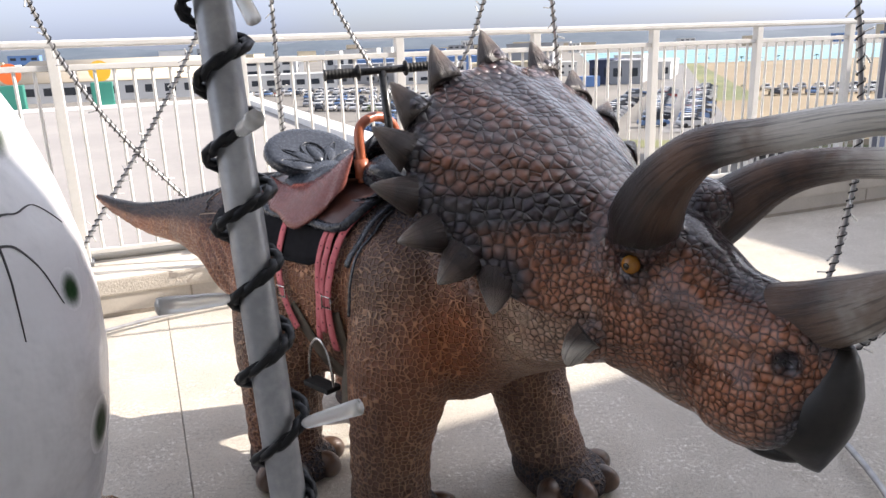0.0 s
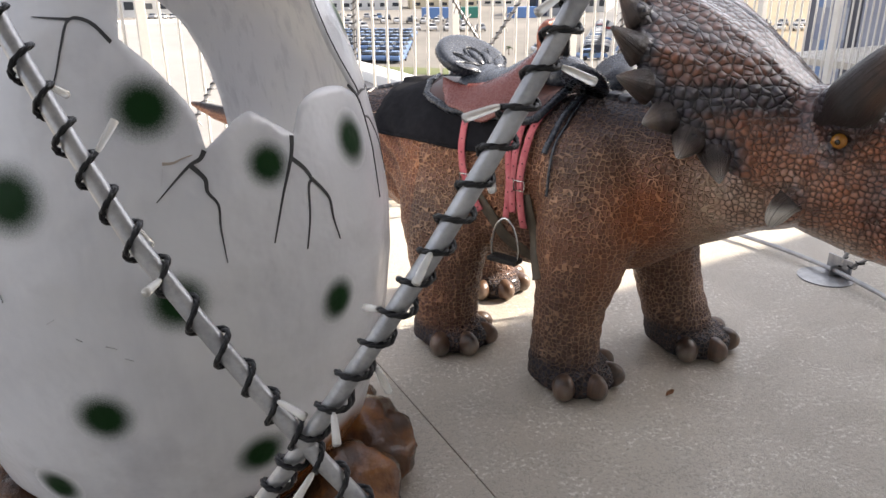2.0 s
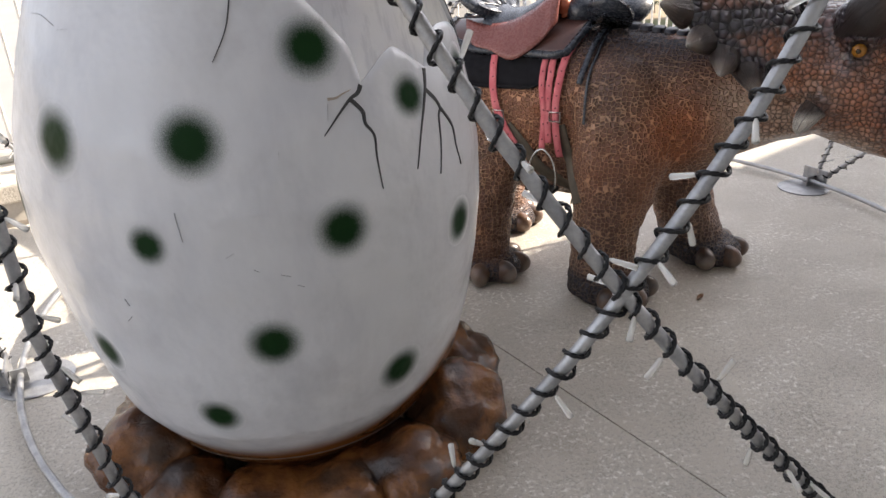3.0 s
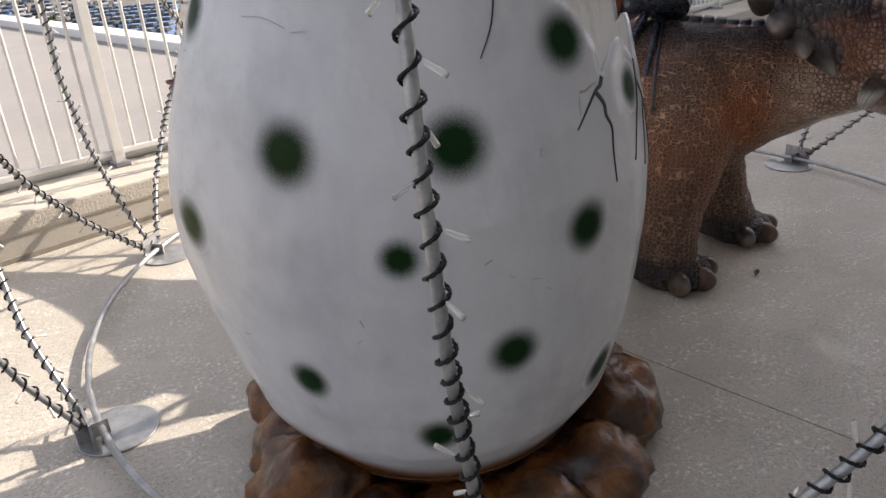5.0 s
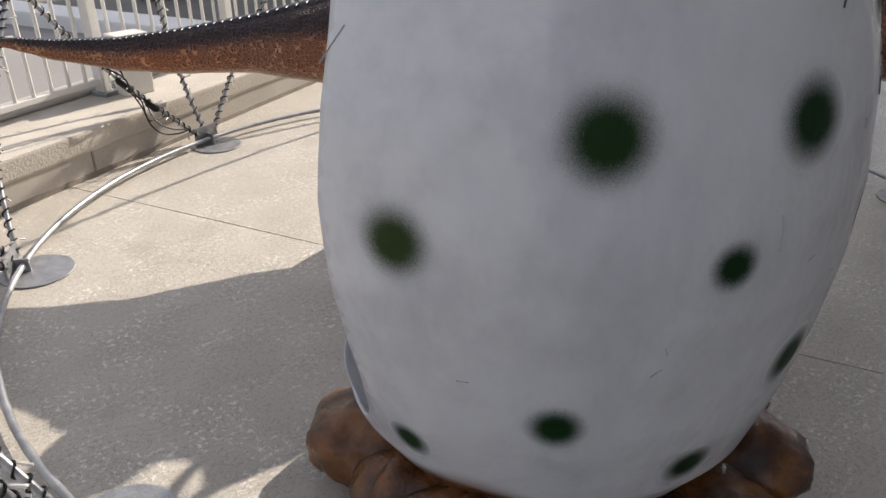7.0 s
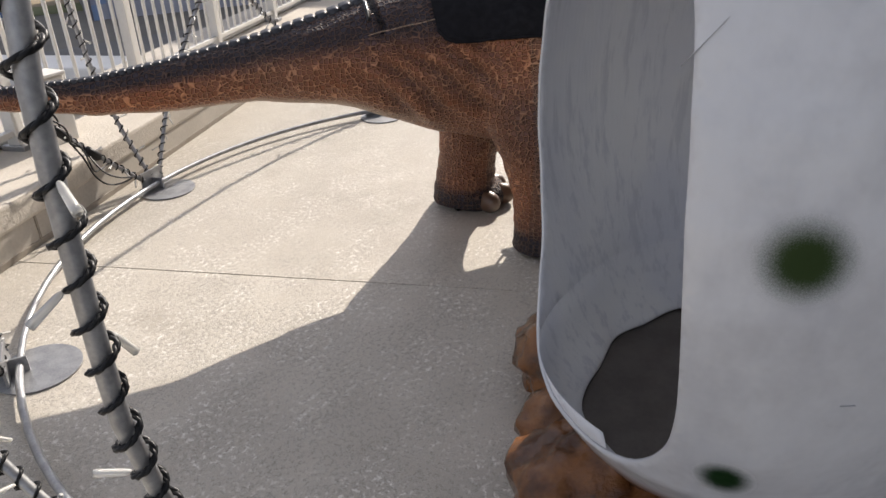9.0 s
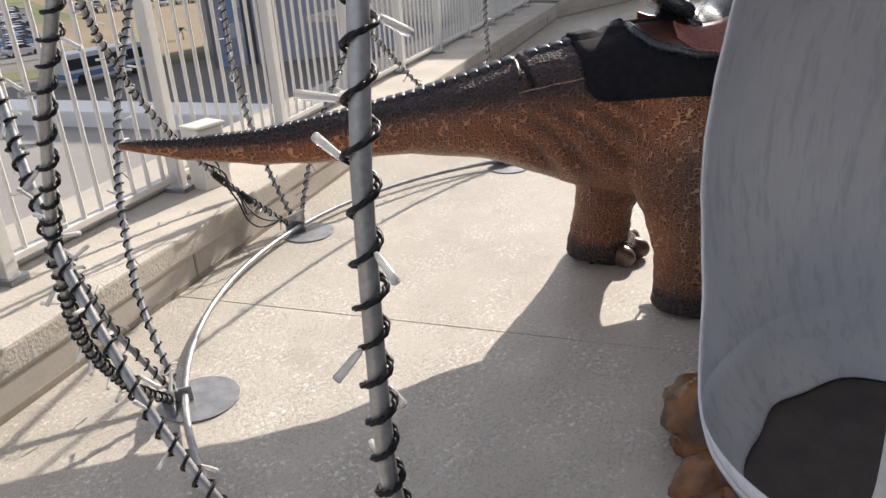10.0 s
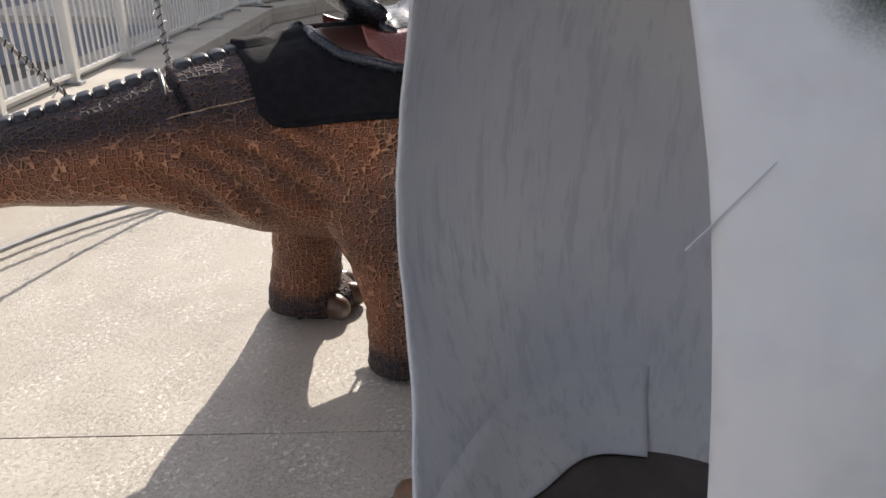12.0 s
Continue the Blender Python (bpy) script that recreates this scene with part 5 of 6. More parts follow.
        bm.verts.ensure_lookup_table()
        for i, v in enumerate(bm.verts[coloured.n:]):
            a = 2 * math.pi * (i % 16) / 16
            u = smooth01(0.0, 0.070, (v.co - end).length)
            v[lay] = (1 - pale * (1 - u), 0.15 + 0.65 * math.sin(math.pi * u), 0.5 + 0.5 * math.cos(a), 0.5 + 0.5 * math.sin(a))
        coloured.n = len(bm.verts)
    for s in (-1, 1):
        path = spline([(0.925, s * 0.178, 0.812), (0.908, s * 0.196, 0.786), (0.896, s * 0.208, 0.756), (0.889, s * 0.212, 0.728)], 3)
        tube(bm, [HEAD @ p for p in path], [interp(i / 9, (0, 0.35, 0.7, 0.9, 1), (0.042, 0.038, 0.026, 0.012, 0.003)) for i in range(10)], 16, True, 1)
        bm.verts.ensure_lookup_table()
        for i, v in enumerate(bm.verts[coloured.n:]):
            a = 2 * math.pi * (i % 16) / 16
            v[lay] = (0.1 + 0.9 * smooth01(0.775, 0.815, (HINV @ v.co).z), 0.35, 0.5 + 0.5 * math.cos(a), 0.5 + 0.5 * math.sin(a))
        coloured.n = len(bm.verts)
    # claws
    for li, (_, (fx, fy)) in enumerate(LEGS):
        for j, ang in enumerate((-62, -22, 18, 56)):
            a = radians(ang)
            rr = 0.175 if abs(ang) < 40 else 0.158
            cx, cy = fx + rr * math.cos(a), fy + rr * math.sin(a)
            mm = Matrix.Translation((cx, cy, 0.045)) @ Matrix.Rotation(a, 4, "Z")
            ball(bm, (-0.012, 0, 0.0), (0.064, 0.043, 0.050), 1, mm)
            coloured(lambda p, cx=cx, cy=cy, a=a: (smooth01(0.065, 0.0, (p.x - cx) * math.cos(a) + (p.y - cy) * math.sin(a)) * 0.45 + 0.58 + 0.2 * smooth01(0.03, 0.08, p.z), 0.8, 0.5, 0.5))
    me = bpy.data.meshes.new("horned_dinosaur_statue")
    bm.to_mesh(me)
    bm.free()
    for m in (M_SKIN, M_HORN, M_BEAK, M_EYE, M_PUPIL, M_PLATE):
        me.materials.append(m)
    ob = new("horned_dinosaur_statue", me)
    ob.matrix_world = DINO
    return tagged(ob, "glossy brown scaly three-horned dinosaur statue standing on the floor", "dinosaur statue")


build_dino()

# black rubber wedges under the feet
for lx, ly, turn in ((0.50, 0.20, 0), (-0.26, -0.26, 20), (-0.54, 0.23, 10)):
    bm = nbm()
    box(bm, (-0.05, -0.04, 0.0), (0.05, 0.04, 0.016), 0.003)
    ob = link_mesh("rubber_pad", bm, M_CABLE)
    ob.matrix_world = DINO @ pose(lx, ly, 0, 0, 0, turn)
    tagged(ob, "thin black rubber pad under a dinosaur foot", "rubber pad", "rubber pads under the feet")

# a dry leaf on the floor
bm = nbm()
rings = []
for i in range(7):
    u = i / 6
    w = 0.011 * math.sin(math.pi * (0.06 + 0.88 * u))
    rings.append([Vector((-0.022 + 0.044 * u, s_ * w, 0.003 + 0.007 * abs(s_) + 0.006 * u * u)) for s_ in (-1, -0.5, 0, 0.5, 1)])
vs = [[bm.verts.new(p) for p in r] for r in rings]
for a_, b_ in zip(vs, vs[1:]):
    for j in range(4):
        bm.faces.new((a_[j], a_[j + 1], b_[j + 1], b_[j]))
leaf = link_mesh("dry_leaf", bm, grainy("dry leaf", (0.14, 0.06, 0.02), (0.22, 0.10, 0.04), 90, 0.7, 0, 0.2), True)
leaf.modifiers.new("thickness", "SOLIDIFY").thickness = 0.0008
leaf.matrix_world = pose(0.113, 2.321, 0, 0, 0, 35)
tagged(leaf, "small curled dry brown leaf on the floor", "leaf")

# ---- saddle on the dinosaur ----
from mathutils.bvhtree import BVHTree
dino_ob = bpy.data.objects["horned_dinosaur_statue"]
HULL = BVHTree.FromPolygons([v.co.copy() for v in dino_ob.data.vertices], [tuple(p.vertices) for p in dino_ob.data.polygons])
M_PAD = grainy("black woven saddle cloth", (0.006, 0.006, 0.008), (0.013, 0.013, 0.016), 40, 0.9, 0, 0.6, 300, 0.003)
M_SEAT = grainy("blue-black padded leather", (0.018, 0.022, 0.030), (0.034, 0.040, 0.052), 12, 0.26, 0, 0.15, 90, 0.002)
M_BROWN = grainy("red-brown saddle leather", (0.165, 0.050, 0.042), (0.21, 0.074, 0.062), 6, 0.27, 0, 0.04, 120, 0.002)
M_SKIRT = grainy("dark brown saddle leather", (0.060, 0.026, 0.020), (0.095, 0.042, 0.034), 8, 0.32, 0, 0.06, 120, 0.002)
M_ORANGE = grainy("orange-brown leather binding", (0.30, 0.075, 0.035), (0.38, 0.11, 0.05), 20, 0.35, 0, 0.2, 120, 0.002)
M_PINK = grainy("faded pink-red webbing", (0.50, 0.095, 0.115), (0.62, 0.17, 0.19), 25, 0.65, 0, 0.4, 240, 0.002)
M_GIRTH = grainy("olive-brown girth strap", (0.075, 0.060, 0.042), (0.12, 0.095, 0.068), 25, 0.6, 0, 0.3, 200, 0.002)
M_STEEL = grainy("polished stirrup steel", (0.55, 0.54, 0.52), (0.66, 0.65, 0.63), 30, 0.2, 1.0, 0.05)
M_RUBBER = grainy("black rubber tread", (0.012, 0.012, 0.012), (0.02, 0.02, 0.02), 60, 0.6, 0, 0.6, 200, 0.004)
M_BLACKBAR = grainy("black painted bar", (0.012, 0.012, 0.013), (0.02, 0.02, 0.021), 20, 0.3, 0, 0.05)
M_PAD.node_tree.nodes["Principled BSDF"].inputs["Specular IOR Level"].default_value = 0.2
M_HOLE = base_mat("punched hole", 0.8, 0, (0.05, 0.012, 0.014))[0]


def around(x, ang, off):
    """A place on the back: ang degrees from the top towards its left side, off metres clear of the skin."""
    a = radians(ang)
    d = Vector((0, math.sin(a), math.cos(a)))
    c = Vector((x, 0, 0.74))
    hit, nrm, *_ = HULL.ray_cast(c + d * 1.2, -d)
    return (hit if hit else c + d * 0.3) + d * off


def at_side(x, z, s, off):
    """A place on the flank at that height, on its left (1) or right (-1) side."""
    hit, nrm, *_ = HULL.ray_cast(Vector((x, s * 1.2, z)), Vector((0, -s, 0)))
    return (hit if hit else Vector((x, s * 0.25, z))) + Vector((0, s * off, 0))


def sheet(rows, thick, material, name, parent, label=""):
    """A cloth: a grid of (place, outward) pairs, given its thickness outward."""
    bm = nbm()
    top = [[bm.verts.new(p + n * thick) for p, n in r] for r in rows]
    low = [[bm.verts.new(p) for p, n in r] for r in rows]
    h, w = len(rows), len(rows[0])
    for i in range(h - 1):
        for j in range(w - 1):
            bm.faces.new((top[i][j], top[i + 1][j], top[i + 1][j + 1], top[i][j + 1]))
            bm.faces.new((low[i][j], low[i][j + 1], low[i + 1][j + 1], low[i + 1][j]))
    ring = [(0, j) for j in range(w)] + [(i, w - 1) for i in range(1, h)] + [(h - 1, j) for j in range(w - 2, -1, -1)] + [(i, 0) for i in range(h - 2, 0, -1)]
    for (a, b), (c, d) in zip(ring, ring[1:] + ring[:1]):
        bm.faces.new((top[a][b], low[a][b], low[c][d], top[c][d]))
    bmesh.ops.recalc_face_normals(bm, faces=bm.faces)
    return part(name, bm, material, parent, label, True)


saddle = empty("riding_saddle", DINO, "worn western saddle with brown leather flaps strapped on the dinosaur", "saddle")


def radial(x, ang, off):
    p = around(x, ang, off)
    return p, Vector((0, math.sin(radians(ang)), math.cos(radians(ang))))


# cloth under the saddle, cut higher at the front
cloth = empty("saddle_cloth", DINO, "black woven saddle cloth draped over the dinosaur's back", "saddle cloth")
rows = []
for i in range(27):
    u = i / 26
    x = -0.75 + 0.73 * u
    half = interp(u, (0, 0.05, 0.3, 0.62, 0.9, 1.0), (60, 70, 71, 73, 72, 62))
    rows.append([radial(x, -half + 2 * half * j / 40, 0.004 + 0.002 * noise.noise(Vector((x * 9, j * 0.3, 0)))) for j in range(41)])
sheet(rows, 0.010, M_PAD, "cloth", cloth)
for s in (0, 40):
    bm = nbm()
    tube(bm, [r[s][0] + r[s][1] * 0.006 for r in rows], 0.007, 8)
    part("piping", bm, M_PAD, cloth, "", True)

# leather skirt with a rolled black edge
for s in (-1, 1):
    out, edge = [], []
    for i in range(15):
        u = i / 14
        x = -0.545 + 0.615 * u
        low = interp(u, (0, 0.08, 0.3, 0.6, 0.85, 0.95, 1), (20, 38, 47, 47, 49, 46, 24))
        out.append([radial(x, s * (8 + (low - 8) * j / 8), 0.017) for j in range(9)])
        edge.append(out[-1][-1][0] + out[-1][-1][1] * 0.008)
    sheet(out, 0.010, M_SKIRT, "skirt", saddle, "dark brown leather skirt with a rolled black edge")
    bm = nbm()
    tube(bm, [out[0][0][0] + out[0][0][1] * 0.008] + edge + [out[-1][0][0] + out[-1][0][1] * 0.008], 0.016, 10)
    part("rolled_edge", bm, M_SEAT, saddle, "black rolled leather edge", True)
    for p in edge[1:-1]:
        bm = nbm()
        ball(bm, p + Vector((0, s * 0.012, 0.008)), (0.005, 0.005, 0.005), 0, None, 1)
        part("stud", bm, M_SEAT, saddle)

# seat: dipped in the middle, with a tall padded cantle behind
rows = []
for i in range(21):
    u = i / 20
    x = -0.36 + 0.32 * u
    zc = interp(u, (0, 0.15, 0.4, 0.7, 1), (1.085, 1.068, 1.075, 1.125, 1.20))
    hw = interp(u, (0, 0.3, 0.7, 1), (0.155, 0.16, 0.12, 0.06))
    row = []
    for j in range(17):
        v = -1 + 2 * j / 16
        row.append((Vector((x, v * hw, zc - 0.05 * abs(v) ** 2.2)), Vector((0, v * 0.5, 1)).normalized()))
    rows.append(row)
sheet(rows, 0.025, M_SEAT, "seat", saddle, "blue-black padded leather seat")
CANT = Matrix.Translation((-0.412, 0, 1.128)) @ Matrix.Rotation(radians(34), 4, "Y")
bm = nbm()
rings = []
for z, k in ((-0.024, 0.93), (-0.016, 1.0), (0.004, 1.0), (0.013, 0.96), (0.017, 0.86), (0.015, 0.70), (0.012, 0.4), (0.011, 0.05)):
    rings.append([CANT @ Vector((0.135 * k * math.cos(a) * (1.0 if math.cos(a) < 0 else 0.92), 0.188 * k * math.sin(a), z)) for a in np.linspace(0, 2 * math.pi, 37)[:-1]])
loft(bm, rings)
cantle = part("cantle", bm, M_SEAT, saddle, "round padded cantle embossed with a leaf pattern", True)
for ang in (-70, -35, 0, 35, 70):
    a = radians(ang)
    loop = []
    for q in np.linspace(0, 2 * math.pi, 25):
        l, w = 0.070 * (1 - math.cos(q)), 0.034 * math.sin(q) * (1 - 0.35 * math.cos(q))
        loop.append(CANT @ Vector((0.095 - l * math.cos(a) + w * math.sin(a) * -1, (l * math.sin(a) + w * math.cos(a)) * 1.25, 0.0155)))
    bm = nbm()
    tube(bm, loop, 0.0032, 6, False)
    part("embossing", bm, M_SEAT, cantle, "", True)
# padding leaves of the embossing
for ang in (-70, -35, 0, 35, 70):
    a = radians(ang)
    bm = nbm()
    m = CANT @ Matrix.Translation((0.095 - 0.082 * math.cos(a), 0.082 * math.sin(a) * 1.25, 0.011)) @ Matrix.Rotation(-a, 4, "Z")
    ball(bm, (0, 0, 0), (0.050, 0.026, 0.009), 0, m, 2)
    part("embossing", bm, M_SEAT, cantle, "", True)

# brown flaps hanging from the seat, with their scalloped lower edge
FLAP_TOP = ((-0.43, 1.065), (-0.36, 1.045), (-0.25, 1.055), (-0.16, 1.095), (-0.10, 1.14), (-0.05, 1.18))
FLAP_LOW = ((-0.42, 1.01), (-0.37, 0.972), (-0.28, 0.957), (-0.18, 0.93), (-0.09, 0.985), (-0.035, 1.06))
for s in (-1, 1):
    tops, lows = spline([(x, 0, z) for x, z in FLAP_TOP], 5), spline([(x, 0, z) for x, z in FLAP_LOW], 5)
    rows = []
    for i, (a, b) in enumerate(zip(tops, lows)):
        u = i / (len(tops) - 1)
        row = []
        for j in range(9):
            v = j / 8
            p = a.lerp(b, v)
            yt = interp(u, (0, 0.5, 1), (0.165, 0.14, 0.09))
            yb = abs(at_side(b.x, min(b.z, 1.0), 1, 0.05).y) if b.z < 1.03 else interp(b.z, (1.03, 1.13), (0.20, 0.09))
            row.append((Vector((p.x, s * (yt + (max(yb, 0.1) - yt) * v ** 0.8), p.z)), Vector((0, s * 0.85, 0.5)).normalized()))
        rows.append(row)
    sheet(rows, 0.008, M_BROWN, "flap", saddle, "glossy red-brown leather flap with a scalloped edge")
# pommel with its bound grip
bm = nbm()
tube(bm, spline([(-0.035, -0.088, 1.07), (-0.045, -0.085, 1.17), (-0.055, -0.07, 1.245), (-0.06, 0, 1.272), (-0.055, 0.07, 1.245), (-0.045, 0.085, 1.17), (-0.035, 0.088, 1.07)], 7), 0.0165, 12)
grip = part("pommel_grip", bm, M_ORANGE, saddle, "orange-brown bound leather grip", True)
for s in (-1, 1):
    bm = nbm()
    tube(bm, [(-0.037, s * 0.0885, 1.085), (-0.042, s * 0.087, 1.145)], 0.023, 14)
    part("binding", bm, M_ORANGE, grip, "", True)
bm = nbm()
ball(bm, (0.01, 0, 1.09), (0.09, 0.11, 0.07), 0)
part("pommel", bm, M_SEAT, saddle, "black padded pommel", True)
for s in (-1, 1):
    bm = nbm()
    mm = Matrix.Translation((0.155, s * 0.12, 1.09)) @ Matrix.Rotation(radians(s * 35), 4, "X")
    disc(bm, 0.105, -0.012, 0.012, 30, mm @ Matrix.Diagonal((0.8, 1, 1, 1)))
    part("front_panel", bm, M_SEAT, saddle, "black padded front panel", True)

# straps, girth and stirrups on both flanks
def strap(pts, s, width, material, name, label, lift=0.020, thick=0.004):
    rows = []
    run = spline([(x, 0, z) for x, z in pts], 8)
    for i, p in enumerate(run):
        t = (run[min(i + 1, len(run) - 1)] - run[max(i - 1, 0)]).normalized()
        side = Vector((t.z, 0, -t.x)) * width / 2
        q = at_side(p.x, p.z, s, lift)
        rows.append([(Vector((p.x + side.x * k, q.y, p.z + side.z * k)), Vector((0, s, 0))) for k in (-1, 0, 1)])
    ob = sheet(rows, thick, material, name, saddle, label)
    return ob, run


def stirrup(s, x, z):
    st = at_side(x, z, s, 0.035)
    bm = nbm()
    loop = spline([(x - 0.055, st.y, z - 0.155), (x - 0.058, st.y, z - 0.10), (x - 0.038, st.y, z - 0.03), (x, st.y, z), (x + 0.038, st.y, z - 0.03), (x + 0.058, st.y, z - 0.10), (x + 0.055, st.y, z - 0.155)], 6)
    tube(bm, loop, 0.0055, 8)
    iron = part("stirrup", bm, M_STEEL, saddle, "polished steel stirrup with a black rubber tread", True)
    bm = nbm()
    box(bm, (x - 0.062, st.y - 0.028, z - 0.168), (x + 0.062, st.y + 0.028, z - 0.15), 0.004)
    part("tread", bm, M_RUBBER, iron, "black rubber tread")


for s in (-1, 1):
    for pts, w in ((((-0.275, 1.0), (-0.262, 0.88), (-0.235, 0.76), (-0.195, 0.68), (-0.15, 0.61)), 0.030),
                   (((-0.05, 0.985), (-0.05, 0.86), (-0.028, 0.74), (-0.035, 0.60)), 0.024),
                   (((-0.02, 0.98), (-0.018, 0.86), (-0.012, 0.74), (-0.005, 0.63)), 0.026),
                   (((0.06, 1.02), (0.03, 0.95), (0.02, 0.84), (0.02, 0.72), (0.038, 0.575)), 0.028)):
        ob, run = strap(pts, s, w, M_PINK, "strap", "faded pink-red strap with punched holes")
        bm = nbm()
        for p in run[3::3]:
            q = at_side(p.x, p.z, s, 0.0245)
            ball(bm, q, (0.0036, 0.0012, 0.0036), 0, None, 1)
        tagged(part("holes", bm, M_HOLE, ob), kind="stuff")
    for bx, bz in ((-0.218, 0.725), (0.02, 0.735)):
        q = at_side(bx, bz, s, 0.03)
        bm = nbm()
        fr_ = [(bx - 0.022, q.y, bz - 0.018), (bx + 0.022, q.y, bz - 0.018), (bx + 0.022, q.y, bz + 0.018), (bx - 0.022, q.y, bz + 0.018), (bx - 0.022, q.y, bz - 0.018)]
        tube(bm, fr_, 0.003, 6)
        part("buckle", bm, M_STEEL, saddle, "small dark steel buckle", True)
    strap(((-0.19, 0.68), (-0.115, 0.60), (-0.06, 0.52), (0.03, 0.455), (0.11, 0.42)), s, 0.045, M_GIRTH, "girth", "olive-brown girth strap", 0.006)
    strap(((0.035, 0.70), (0.07, 0.58), (0.12, 0.47), (0.14, 0.42)), s, 0.04, M_GIRTH, "girth", "olive-brown girth strap", 0.006)
    strap(((0.13, 1.06), (0.115, 0.95), (0.105, 0.86)), s, 0.022, M_SEAT, "tie_strap", "black leather tie strap", 0.022)
    strap(((0.145, 1.05), (0.14, 0.92), (0.14, 0.80), (0.14, 0.72)), s, 0.010, M_SEAT, "tie_strap", "thin black leather lace", 0.010)
    stirrup(s, -0.028, 0.605)

# handlebar on its own post
bar = empty("handlebar", DINO, "black T-shaped handlebar with ribbed rubber grips on the saddle", "handlebar")
bm = nbm()
tube(bm, [(0.02, 0.0, 1.02), (0.005, 0.0, 1.25), (-0.012, 0.0, 1.418)], 0.0135, 12)
part("post", bm, M_BLACKBAR, bar, "", True)
a_, b_ = Vector((-0.099, -0.165, 1.412)), Vector((0.075, 0.165, 1.428))
bm = nbm()
tube(bm, [a_, a_.lerp(b_, 0.5), b_], 0.012, 12)
part("crossbar", bm, M_BLACKBAR, bar, "", True)
for e0, e1 in ((a_, a_.lerp(b_, 0.30)), (b_, b_.lerp(a_, 0.30))):
    bm = nbm()
    pts = [e0.lerp(e1, i / 30) for i in range(31)]
    tube(bm, pts, [0.0185 if i in (0, 1, 29, 30) else 0.0155 + 0.0014 * math.sin(i * 2.1) for i in range(31)], 14)
    part("grip", bm, M_RUBBER, bar, "ribbed black rubber grip", True)
    bm = nbm()
    tube(bm, [e1, e1.lerp(e0, 0.06)], 0.024, 16)
    part("grip_flange", bm, M_RUBBER, bar, "", True)

# ---- the town, field and sea below ----
G = -10.5
M_GROUND = grainy("sandy asphalt ground", (0.13, 0.12, 0.105), (0.20, 0.185, 0.16), 0.03, 0.9, 0, 0, 0.6)
M_FIELD = grainy("dry grass field", (0.19, 0.145, 0.085), (0.25, 0.195, 0.12), 0.035, 0.95, 0, 0, 0.5)
M_LAWN = grainy("green verge", (0.085, 0.105, 0.035), (0.17, 0.17, 0.07), 0.06, 0.95, 0, 0, 0.7)
M_ROAD = grainy("grey road", (0.13, 0.128, 0.125), (0.18, 0.176, 0.17), 0.1, 0.85, 0, 0, 1.5)
M_SEA = grainy("turquoise lagoon", (0.09, 0.27, 0.31), (0.15, 0.36, 0.40), 0.004, 0.3, 0, 0, 0.05)
# blue haze of distance is mixed into the hill colour
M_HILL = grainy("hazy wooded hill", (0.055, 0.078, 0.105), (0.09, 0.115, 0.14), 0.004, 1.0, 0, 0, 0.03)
M_LEAF = grainy("palm leaf", (0.035, 0.055, 0.018), (0.075, 0.095, 0.035), 0.8, 0.6, 0, 0, 6, spread=0.3)
M_TRUNK = grainy("palm trunk", (0.13, 0.10, 0.07), (0.20, 0.16, 0.12), 2, 0.9, 0, 0.3, 20, 0.02)
M_GLASS = base_mat("dark window glass", 0.08, 0, (0.03, 0.036, 0.045))[0]
M_TYRE = base_mat("tyre", 0.8, 0, (0.015, 0.015, 0.015))[0]
PAINTS = [base_mat("car paint " + n, 0.22, 0.1, c)[0] for n, c in (("white", (0.58, 0.58, 0.58)), ("silver", (0.32, 0.33, 0.35)), ("blue", (0.12, 0.20, 0.36)), ("dark", (0.035, 0.037, 0.045)), ("red", (0.22, 0.03, 0.03)))]
WALLS = [grainy("wall " + n, c, tuple(v * 1.1 for v in c), 0.15, 0.85, 0, 0, 2) for n, c in (("white", (0.50, 0.50, 0.49)), ("grey", (0.27, 0.275, 0.285)), ("cream", (0.46, 0.40, 0.29)), ("blue", (0.10, 0.19, 0.38)), ("navy", (0.035, 0.045, 0.085)), ("tan", (0.45, 0.38, 0.28)))]


def sheet_on(name, pts, z, material, label, category):
    bm = nbm()
    f = bm.faces.new([bm.verts.new((x, y, z)) for x, y in pts])
    if f.normal.z < 0:
        f.normal_flip()
    return tagged(link_mesh(name, bm, material), label, category, kind="structure")


sheet_on("ground", [(-4500, -600), (4500, -600), (4500, 4500), (-4500, 4500)], G, M_GROUND, "sandy asphalt ground of the district below", "ground")
sheet_on("field", [(33, 92), (60, 60), (330, 60), (330, 395), (104, 395), (48, 180)], G + 0.04, M_FIELD, "dry grass field beyond the car park", "field")
sheet_on("verge", [(-16, 100), (26, 84), (90, 55), (90, 59), (30, 90), (-14, 106)], G + 0.05, M_LAWN, "green verge along the road", "verge")
sheet_on("verge", [(44, 150), (56, 150), (112, 392), (103, 392)], G + 0.06, M_LAWN, "green verge along the road", "verge")
sheet_on("road", [(24, 100), (34, 100), (103, 380), (92, 380)], G + 0.07, M_ROAD, "grey road running to the shore", "road")
sheet_on("road", [(-60, 70), (140, 18), (140, 34), (-60, 82)], G + 0.08, M_ROAD, "grey road below the building", "road")
sheet_on("water", [(60, 400), (900, 330), (1500, 900), (120, 900)], G + 0.1, M_SEA, "turquoise shallow sea", "sea")

